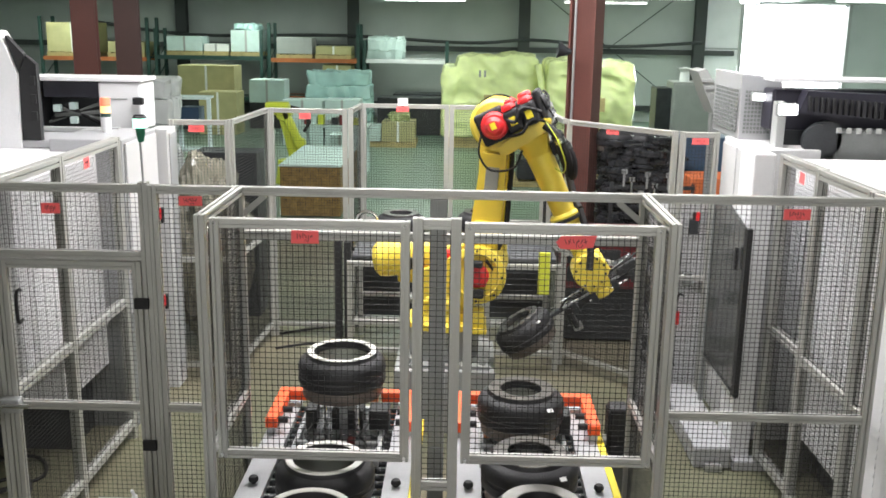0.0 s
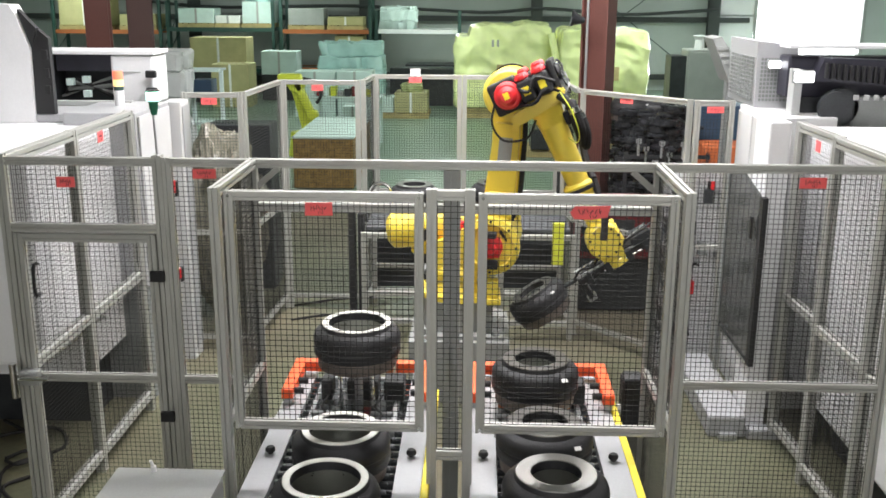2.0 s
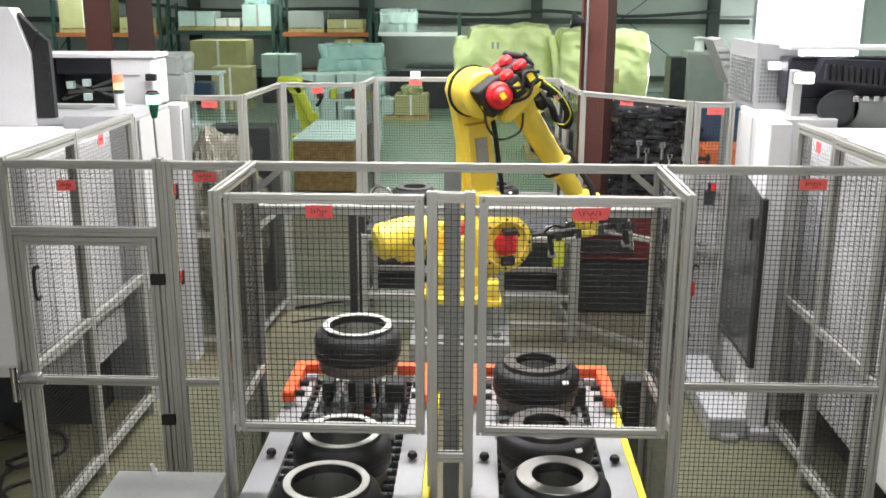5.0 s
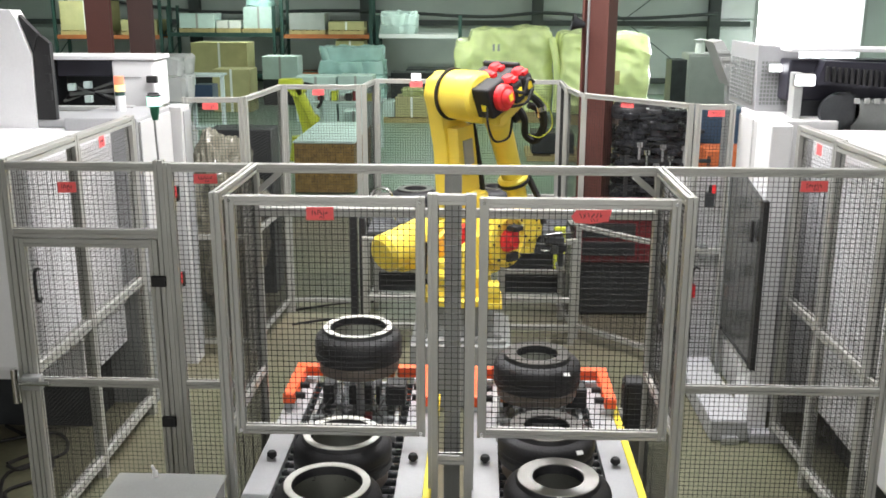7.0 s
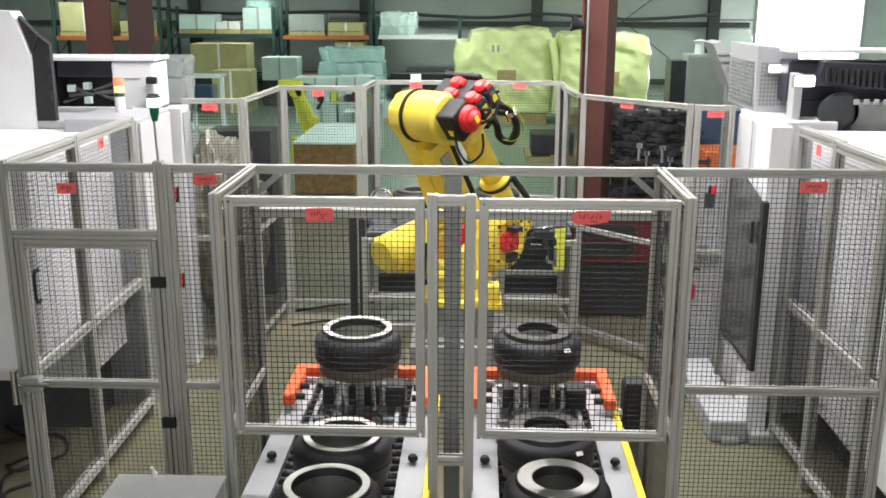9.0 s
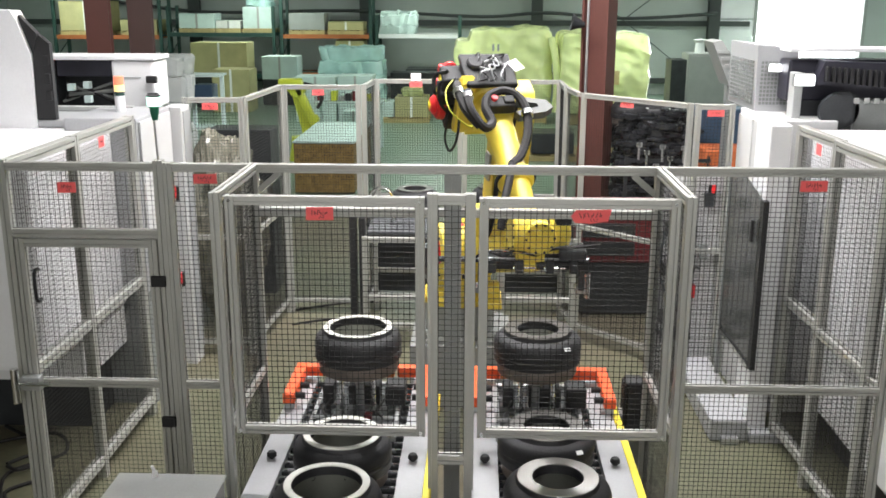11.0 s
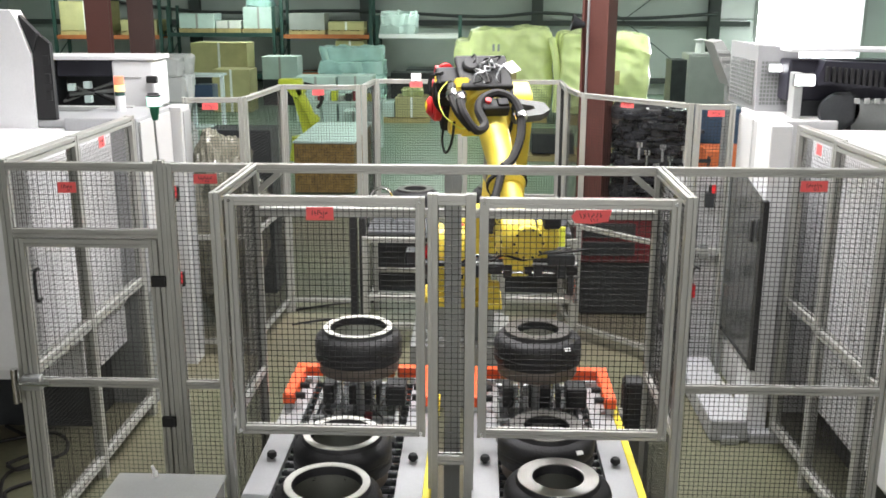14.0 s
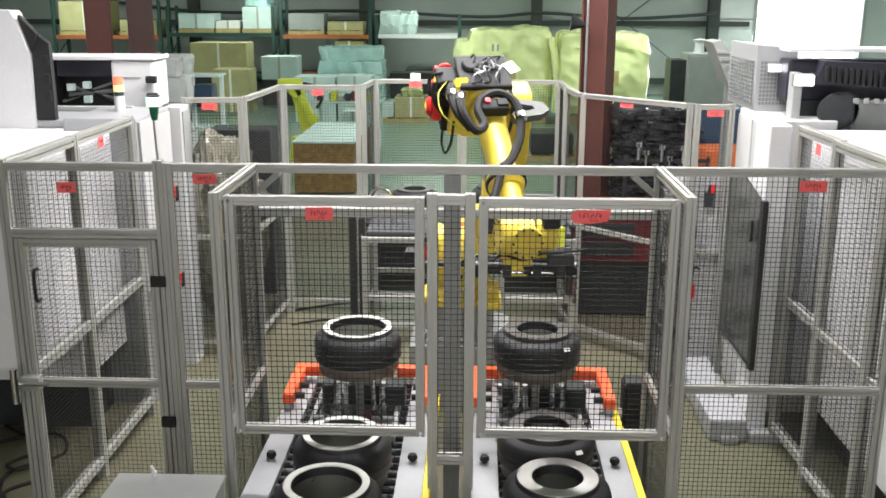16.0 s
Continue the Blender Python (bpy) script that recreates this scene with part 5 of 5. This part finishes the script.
# long flat trays and a bin rack on the low shelf behind the lime robot
bn = thing("work_bench", (-2.6, 19.3, 0), "pale work bench carrying green and red small parts", "bench")
part("top", bm_box(B(), -0.7, 0.7, -0.35, 0.35, 0.95, 1.0, 0.01), PALE, bn)
for x in (-0.62, 0.62):
    for y in (-0.28, 0.28):
        part("leg", bm_box(B(), x - 0.03, x + 0.03, y - 0.03, y + 0.03, 0, 0.95), PALE, bn)
for k in range(9):
    m_ = (REDM, PALE, LIMEP, GREYP, DARKM)[k % 5]
    bx = thing("parts_tray", (-3.15 + 0.14 * k, 19.2, 1.0), "small coloured parts tray on the bench", "tray", "parts trays")
    part("tub", bm_box(B(), -0.055, 0.055, -0.12, 0.12, 0, 0.10 + 0.05 * (k % 3), 0.008), m_, bx)
    part("rim", bm_box(B(), -0.06, 0.06, -0.125, 0.125, 0.10 + 0.05 * (k % 3), 0.112 + 0.05 * (k % 3), 0.003), PALE, bx)

cr = thing("crate", (-2.41, 16.0, 0), "dark particle board crate with a white sheet over it", "crate")
o = cr.location
part("box", bm_box(B(), -2.88, -1.94, 14.8, 17.2, 0.02, 0.80, 0.006), OSB, cr, at=o)
part("cover_sheet", bm_box(B(), -2.90, -1.92, 14.78, 17.22, 0.80, 0.83, 0.012), PALE, cr, "pale sheet cover", at=o)
solo("grey_locker", bm_box(B(), -2.75, -2.1, 9.6, 10.0, 0, 1.72, 0.01), DARKM, "dark grey steel locker behind the fence", "locker", (-2.4, 9.8, 0))
# plastic wrapped heap
bm = B()
bmesh.ops.create_icosphere(bm, subdivisions=5, radius=1.0)
for v in bm.verts:
    k = 1 + 0.22 * noise.noise(v.co * 2.4) + 0.09 * noise.noise(v.co * 7) + 0.05 * noise.noise(v.co * 18)
    v.co = Vector((v.co.x * 0.40 * k, v.co.y * 0.45 * k, max(0.0, 0.92 + v.co.z * 0.84 * k)))
solo("wrapped_scrap", bm, film("crumpled_wrap", (0.24, 0.23, 0.18), 0.85, 0.10), "heap of crumpled clear plastic wrapping", "wrapping")
bpy.data.objects["wrapped_scrap"].location = (-2.42, 8.85, 0)


def lime_machine(x0, x1, y0, y1, h, seed):
    t = thing("wrapped_machine", ((x0 + x1) / 2, (y0 + y1) / 2, 0), "large machine wrapped in creased lime-tinted plastic film", "wrapped machine", "wrapped machines")
    o = t.location
    bm = B()
    bm_box(bm, x0, x1, y0, y1, 0.25, h, 0.12)
    bmesh.ops.subdivide_edges(bm, edges=[e for e in bm.edges if e.calc_length() > 0.4], cuts=30, use_grid_fill=True)
    for v in bm.verts:
        c = v.co + Vector((seed, 0, 0))
        u = (v.co.x - x0) / (x1 - x0)
        fold = abs(noise.noise(Vector((c.x * 1.1 + c.z * 1.5, c.y, c.z * 0.9 - c.x * 0.5)) * 1.6))
        sag = 0.16 * noise.noise(Vector((c.x * 1.3, 3, seed))) - (0.22 if seed == 3 and u < 0.16 else 0)
        top = max(0.0, (v.co.z - 0.9) / (h - 0.9))
        v.co += Vector((noise.noise(c * 2.3), noise.noise(c * 2.1 + Vector((7, 1, 0))), 0)) * 0.07
        v.co.y -= 0.16 * (0.25 - fold) + 0.02 * noise.noise(c * 9)
        v.co.z += top * (sag + 0.06 * noise.noise(c * 5))
    part("film", bm, LIME, t, smooth=True, at=o)
    part("skid", bm_box(B(), x0 + 0.1, x1 - 0.1, y0 + 0.1, y1 - 0.1, 0.0, 0.25), WOOD, t, at=o)
    c = (x0 + x1) / 2
    part("label_sheet", bm_box(B(), c - 0.15, c + 0.30, y0 - 0.20, y0 - 0.19, 1.0, 1.32), WOOD, t, "tan paper sheet under the film", at=o)
    for u in (-0.28, -0.16):
        part("vent_mark", bm_box(B(), c + u, c + u + 0.05, y0 - 0.20, y0 - 0.19, h - 0.5, h - 0.34), GREYP, t, "grey slot under the film", at=o)


lime_machine(-0.60, 1.75, 23.6, 25.6, 2.24, 3)
lime_machine(1.93, 4.02, 23.2, 25.2, 2.16, 8)
# loose film sagging between the two wrapped machines
bm = B()
bm_tube(bm, [(1.70, 23.5, 2.05), (1.80, 23.4, 1.6), (1.86, 23.4, 1.0), (1.84, 23.5, 0.3)], 0.09, 10)
solo("film_flap", bm, LIME, "loose fold of lime film hanging between the machines", "film", (1.8, 23.4, 0.3), smooth=True)


def carton(x0, x1, y, d, z0, z1, mat, label, tape=True, name="carton"):
    t = thing(name, ((x0 + x1) / 2, y, z0), label, "box", "stored goods")
    o = t.location
    part("box", bm_box(B(), x0, x1, y - d / 2, y + d / 2, z0, z1, 0.015), mat, t, at=o)
    if tape:
        c = (x0 + x1) / 2
        part("tape", bm_box(B(), c - 0.03, c + 0.03, y - d / 2 - 0.004, y - d / 2 - 0.001, z0, z1), PAPER if mat is CARD else GREYP, t, at=o)
    return t


def wrapped(x0, x1, y, d, z0, z1, label, seed, mat=None):
    rnd = random.Random(seed)
    t = thing("wrapped_stack", ((x0 + x1) / 2, y, z0), label, "wrapped stack", "stored goods")
    z = z0
    while z < z1 - 0.03:
        h = min(rnd.uniform(0.16, 0.42), z1 - z)
        p, q = rnd.uniform(0, 0.08), rnd.uniform(0, 0.08)
        bm = B()
        bm_box(bm, x0 + p, x1 - q, y - d / 2 + p, y + d / 2, z, z + h * 0.99, 0.03)
        bmesh.ops.subdivide_edges(bm, edges=[e for e in bm.edges if e.calc_length() > 0.3], cuts=14, use_grid_fill=True)
        for v in bm.verts:
            v.co += Vector((noise.noise(v.co * 4), noise.noise(v.co * 4 + Vector((5, 0, 0))), 0.6 * noise.noise(v.co * 4 + Vector((0, 9, 0))))) * 0.075 + Vector((noise.noise(v.co * 11), noise.noise(v.co * 11 + Vector((3, 0, 0))), noise.noise(v.co * 11 + Vector((0, 4, 0))))) * 0.05 - Vector((0, 0.09, 0)) * abs(noise.noise(v.co * 5.5))
        part("layer", bm, mat or BLUEF, t, smooth=True, at=t.location)
        z += h


def rack(x0, x1, y, levels, top, col=GREEN, beam=GREEN, d=1.0):
    t = thing("pallet_rack", ((x0 + x1) / 2, y, 0), "steel pallet rack with loaded shelves", "rack", "pallet racks")
    o = t.location
    for x in (x0, x1 - 0.09):
        for yy in (y - d / 2, y + d / 2 - 0.08):
            part("upright", bm_box(B(), x, x + 0.09, yy, yy + 0.08, 0, top), col, t, at=o)
        bm = B()
        for k in range(4):
            bm_cyl(bm, (x + 0.045, y - d / 2, 0.2 + 0.5 * k), (x + 0.045, y + d / 2, 0.7 + 0.5 * k), 0.015, n=6)
        part("brace", bm, col, t, at=o)
    for z in levels:
        for yy in (y - d / 2 - 0.002, y + d / 2 - 0.05):
            part("beam", bm_box(B(), x0 + 0.09, x1 - 0.09, yy, yy + 0.05, z - 0.12, z), beam, t, at=o)
        part("shelf_deck", bm_box(B(), x0 + 0.09, x1 - 0.09, y - d / 2 + 0.05, y + d / 2 - 0.05, z - 0.05, z - 0.02), col, t, at=o)


YR = 29.2
rack(-12.6, -9.35, YR, (0.75, 1.86), 3.0, GREEN, RUST)
rack(-9.20, -6.0, YR, (0.75, 1.94), 2.7)
rack(-5.85, -3.15, YR, (0.80, 1.90), 2.9, GREEN, RUST)
rack(-3.05, -0.55, YR, (1.92,), 2.45, GREEN, WHITE)
for x, w, z, h, m_, lb in ((-12.4, 1.5, 1.98, 0.85, CARD, "large tan carton on a pallet"), (-10.6, 1.1, 1.98, 0.32, CARD, "low tan carton on a pallet"),
                           (-8.85, 1.05, 2.06, 0.42, PALE, "wire basket of pale parts"), (-7.75, 0.72, 2.06, 0.22, PAPER, "white flat carton on a pallet"),
                           (-6.95, 0.9, 2.06, 0.62, PALE, "pale wrapped carton on the rack"), (-5.6, 1.05, 2.02, 0.48, GREYP, "grey crate with a paper label"),
                           (-4.45, 1.05, 2.02, 0.24, CARD, "low tan carton on a pallet"), (-4.25, 0.85, 1.36, 0.38, CARD, "tan cardboard carton on the rack")):
    zz = z - 0.122
    if z > 1.5:
        pallet(x + w / 2, YR - 0.02, zz, w, 0.9)
    else:
        zz = 0.80
        z = 0.80
        h = 0.92
    carton(x, x + w, YR, 0.85, z, z + h, m_, lb)
wrapped(-2.95, -1.85, YR, 0.8, 2.05 - 0.13, 2.55, "stack of pale folded sacks on the rack", 3, PALE)
wrapped(-6.9, -6.1, YR, 0.8, 2.68, 2.86, "pale wrapped parcel on a carton", 5, BLUEF)
# goods on the floor in front of the racks
carton(-7.9, -6.35, 27.0, 0.9, 0.9, 1.75, CARD, "large tan carton on a stack", True)
carton(-7.9, -6.35, 27.0, 0.9, 0.0, 0.895, DARKM, "dark steel bin under a carton", False, "bin")
carton(-7.05, -6.05, 25.9, 0.9, 0.0, 1.12, CARD, "tan plywood carton on the floor")
carton(-6.1, -5.1, 27.6, 0.8, 0.72, 1.35, PALE, "pale wrapped carton on a cart")
carton(-6.1, -5.1, 27.6, 0.8, 0.0, 0.715, DARKM, "dark steel bin on the floor", False, "bin")
wrapped(-4.15, -2.45, 25.6, 1.0, 0.0, 1.72, "tall stack wrapped in pale blue plastic film", 9)
carton(-4.5, -3.5, 24.0, 0.8, 0.0, 1.10, PALE, "pale blue carton stack with straps")
carton(-3.45, -2.6, 24.0, 0.8, 0.0, 1.12, PALE, "pale blue carton stack with straps")
carton(-2.1, -0.55, 28.3, 1.0, 0.0, 0.98, DARKM, "long dark steel bench", False, "bench")
carton(-2.4, -0.7, 26.6, 0.8, 0.0, 1.0, DARKM, "black covered machine on the floor", False, "covered_machine")
pallet(-1.9, 24.0, 0.004, 1.38, 1.1)
carton(-2.05, -1.25, 24.0, 0.9, 0.127, 0.62, CARD, "tan strapped carton on a pallet")
carton(-2.56, -2.08, 24.0, 0.8, 0.127, 0.50, PALE, "pale carton on a pallet", False)
wrapped(-1.95, -1.35, 24.0, 0.7, 0.622, 0.80, "clear wrapped parcel on a strapped carton", 21, film("olive_plastic_film", (0.42, 0.46, 0.22), 0.98))
carton(-3.0, -2.55, 21.5, 0.6, 0.0, 0.55, PALE, "pale carton standing on the floor")
wrapped(-0.6, -0.15, 26.2, 0.8, 0.0, 1.55, "blue wrapped goods beside the lime machine", 12)
pallet(2.1, 18.6, 0.0, 2.4, 1.2)
carton(1.0, 1.8, 18.6, 0.8, 0.122, 0.5, DARKM, "dark case on a pallet", False, "case")
# white wrapped frame behind the left machine
wrapped(-3.98, -3.62, 12.2, 0.5, 0.0, 2.30, "tall column of clear plastic wrapped panels", 14, CLEARF)
fr = thing("pale_frame_cart", (-3.75, 13.2, 0), "pale frame cart with blue bins", "cart")
o = fr.location
for x in (-3.95, -3.55):
    part("upright", bm_box(B(), x, x + 0.05, 13.2, 13.25, 0, 2.0), PALE, fr, at=o)
for z in (1.25, 1.62, 1.96):
    part("shelf", bm_box(B(), -3.95, -3.5, 13.0, 13.4, z, z + 0.03), PALE, fr, at=o)
part("bin", bm_box(B(), -3.88, -3.62, 13.05, 13.35, 1.65, 1.85, 0.01), BLUEP, fr, at=o)
# second, lime-yellow robot parked behind the fence
r2_ = thing("parked_robot", (-3.42, 18.0, 0), "lime-yellow industrial robot parked behind the crate", "robot")
part("base", bm_cyl(B(), (0.1, 0, 0), (0.1, 0, 0.45), 0.26, 0.20, 20), LIMEP, r2_)
bm = B()
bm_box(bm, -0.11, 0.11, -0.09, 0.09, 0.0, 0.95, 0.03, pose(0.26, 0, 0.40, 0, -14, 0))
bm_cyl(bm, (0.26, -0.13, 0.46), (0.26, 0.13, 0.46), 0.16, n=20, bev=0.02)
part("upper_arm", bm, LIMEP, r2_, smooth=True)
bm = B()
bm_box(bm, -0.30, 0.14, -0.16, 0.06, 1.30, 1.53, 0.04)
bm_cyl(bm, (0.04, -0.18, 1.34), (0.04, 0.12, 1.34), 0.15, n=22, bev=0.02)
bm_box(bm, -0.075, 0.075, -0.18, -0.03, -0.62, 0.05, 0.03, pose(0.06, 0, 1.36, 0, -24, 0))
bm_cyl(bm, (0.34, -0.19, 0.78), (0.34, -0.02, 0.78), 0.10, n=18, bev=0.015)
part("forearm", bm, LIMEP, r2_, smooth=True)
part("motor", bm_cyl(B(), (-0.05, -0.22, 1.40), (-0.05, -0.14, 1.40), 0.09, 0.08, 16, 0.01), LIMEP, r2_, smooth=True)
bm = B()
bm_tube(bm, [(0.18, -0.14, 1.45), (0.42, -0.16, 1.38), (0.50, -0.16, 1.15), (0.42, -0.16, 1.0)], 0.03)
part("hose", bm, RUBBER, r2_)
# stacks of dark drums and castings outside the diagonal fence
rnd = random.Random(11)
for k in range(26):
    x, y = 1.62 + 0.105 * (k % 7) + rnd.uniform(-0.03, 0.03), 10.35 + 0.28 * (k // 7) + rnd.uniform(-0.05, 0.05)
    t = thing("dark_casting", (x, y, 0), "stack of glossy black castings on a wooden spacer", "casting", "dark castings")
    z = 0.12
    top = rnd.uniform(1.62, 1.84)
    while z < top:
        r, h = rnd.uniform(0.085, 0.15), rnd.uniform(0.035, 0.085)
        m = pose(rnd.uniform(-0.05, 0.05), rnd.uniform(-0.05, 0.05), z, rnd.uniform(-7, 7), rnd.uniform(-7, 7), rnd.uniform(0, 90))
        bm = bm_lathe(B(), [(r * 0.35, 0), (r * 0.9, 0), (r, 0.01), (r, h - 0.012), (r * 0.85, h), (r * 0.5, h), (r * 0.35, h * 0.6), (r * 0.35, 0)], 14, m)
        bm_box(bm, -r * 1.25, r * 1.25, -0.035, 0.035, 0.005, h * 0.7, 0.006, m)
        part("casting_piece", bm, GLOSSY, t, smooth=True)
        z += h * 0.95
    part("spacer", bm_box(B(), -0.14, 0.14, -0.14, 0.14, 0, 0.12), WOOD, t)
for x, z in ((1.66, 1.86), (1.93, 1.85)):
    drum(x, 10.6, z + 0.06, "dull")
cb = thing("casting_rack", (1.95, 9.95, 0), "dark steel rack with bright clips in front of the castings", "rack")
for x in (-0.42, 0.0, 0.42):
    part("post", bm_box(B(), x - 0.02, x + 0.02, -0.02, 0.02, 0, 1.44, 0.003), DARKM, cb)
for z in (0.5, 1.0, 1.40):
    part("shelf_bar", bm_box(B(), -0.44, 0.44, -0.025, -0.021, z - 0.03, z + 0.01), DARKM, cb)
for k, (x, z) in enumerate(((-0.30, 1.50), (-0.22, 1.42), (-0.06, 1.48), (0.02, 1.36), (0.16, 1.47), (0.24, 1.40), (-0.12, 1.28), (0.10, 1.26))):
    bm = B()
    bm_box(bm, x - 0.012, x + 0.012, -0.05, -0.026, z - 0.10, z + 0.08, 0.003)
    bm_box(bm, x - 0.030, x + 0.030, -0.05, -0.034, z + 0.03, z + 0.08, 0.003)
    part("clip", bm, CHROME if k % 2 else STEEL, cb, "bright steel clip")
carton(2.32, 2.8, 10.2, 0.5, 0.0, 1.25, DARKM, "dark steel bin on the floor", False, "bin")
carton(2.34, 2.78, 10.18, 0.5, 1.252, 1.50, ORANGE2, "faded orange tray on a bin", False, "tray")
carton(2.34, 2.9, 10.8, 0.5, 0.0, 1.85, BLUEP, "blue steel cabinet behind the fence", False, "cabinet")
# grey cabinet and dark press behind the column
gc = thing("electrical_cabinet", (5.6, 22.5, 0), "grey steel electrical cabinet", "cabinet")
part("carcass", bm_box(B(), -0.85, 0.85, 0, 0.8, 0, 1.75, 0.02), GREYP, gc)
part("cabinet_door", bm_box(B(), -0.82, 0.0, -0.03, -0.003, 0.1, 1.7, 0.01), GREYP, gc)
part("vent", bm_lathe(B(), [(0, 0), (0.12, 0), (0.10, 0.22), (0.16, 0.3), (0, 0.34)], 14, Matrix.Translation((-0.55, 0.3, 1.75))), WHITE, gc)
carton(4.4, 5.0, 23.0, 0.7, 0.0, 1.6, DARKM, "dark steel press frame standing behind", False, "press")
t = thing("horn_speaker", (1.10, 10.44, 2.74), "dark horn on the brown column", "horn")
part("bell", bm_lathe(B(), [(0.03, 0), (0.045, 0.06), (0.09, 0.14), (0.085, 0.14), (0.02, 0.0)], 18, pose(0, 0, 0, 0, -80, 0)), DARKM, t, smooth=True)


# ---- what moves ----
def arm_poses(phi, th, ps, tool, spin):
    """Poses, in the robot's space, of turret, upper arm, forearm, wrist and gripper."""
    R1 = pose(0, 0, 0.13, 0, 0, phi)
    up = ZJ2 - Z0 - 0.13
    M2 = R1 @ Matrix.Translation((A1, 0, up)) @ pose(0, 0, 0, 0, th, 0)
    M3 = R1 @ Matrix.Translation((A1 + L2 * math.sin(radians(th)), 0, up + L2 * math.cos(radians(th)))) @ pose(0, 0, 0, 0, -ps, 0)
    at = Matrix.Translation(M3 @ Vector((A3, 0, -D4)))
    M4 = at @ pose(0, 0, 0, 0, 0, spin) @ pose(0, 0.02, 0, 0, -tool, 0)
    M5 = at @ pose(0, 0.06, 0, 0, -tool, 0) @ pose(0, 0, 0.075)
    return R1, M2, M3, M4, M5


JOINTS = (
    (0.0, -8, 4.6, 25.6, 33, 0), (3.9, -8, 4.6, 25.6, 33, 0), (4.2, -5, 3, 27, 28, 0), (4.8, 14, -4, 34, 12, 0), (5.5, 42, -9, 38, 2, 0), (6.0, 54, -10, 38, 0, 0), (6.3, 54, -8.4, 35.6, 0, 0), (6.5, 52, -9, 29, 0, 0),
    (6.8, 49, -8, 23, 0, 0), (7.2, 48.3, -8, 22, 0, 0), (8.0, 48.3, -8, 22, 0, 0), (8.3, 50, -11, 23, 0, 0), (8.6, 52, -17, 26, 0, 0), (9.0, 49.4, -28.2, 36.9, 0, 0), (9.2, 37.2, -31, 50, 0, 0), (9.7, 8, -24, 54, 0, -15),
    (10.3, -38, -4, 54, 0, -50), (10.9, -72, 10.5, 52, 0, -80), (11.2, -76.4, 13.1, 51.4, 0, -80), (16.0, -76.4, 13.1, 51.4, 0, -80))
HOLD = pose(-0.66, -0.045, -0.37)


def motions():
    times = [t / 5 for t in range(0, 81)]
    rows = {k: [] for k in ("turret", "arm", "fore", "wrist", "grip", "held")}
    for t in times:
        for a, b in zip(JOINTS, JOINTS[1:]):
            if a[0] <= t <= b[0]:
                u = (t - a[0]) / (b[0] - a[0])
                j = [p + (q - p) * u for p, q in zip(a[1:], b[1:])]
                break
        P = arm_poses(*j)
        for k, m in zip(("turret", "arm", "fore", "wrist", "grip"), P):
            rows[k].append((t, m))
        rows["held"].append((t, robot.matrix_basis @ P[4] @ HOLD))
    stop = [r for r in rows["held"] if r[0] <= 6.6] + [(7.0, pose(*REST))]
    walk(turret, rows["turret"])
    walk(arm, rows["arm"])
    walk(fore, rows["fore"])
    walk(wrist, rows["wrist"])
    walk(grip, rows["grip"])
    walk(held, stop + [(16.0, stop[-1][1])])
    up = ((0.0, 0), (6.0, 0), (6.4, 0.01), (7.0, 0.055), (7.6, 0.12), (8.2, 0.175), (8.5, 0.19), (16.0, 0.19))
    walk(lifted, [(t, pose(0.320, 4.780, 1.17 - 0.232 + z)) for t, z in up])
    walk(lift_r, [(t, pose(0.320, 4.780, 0.938 + z)) for t, z in up])


motions()
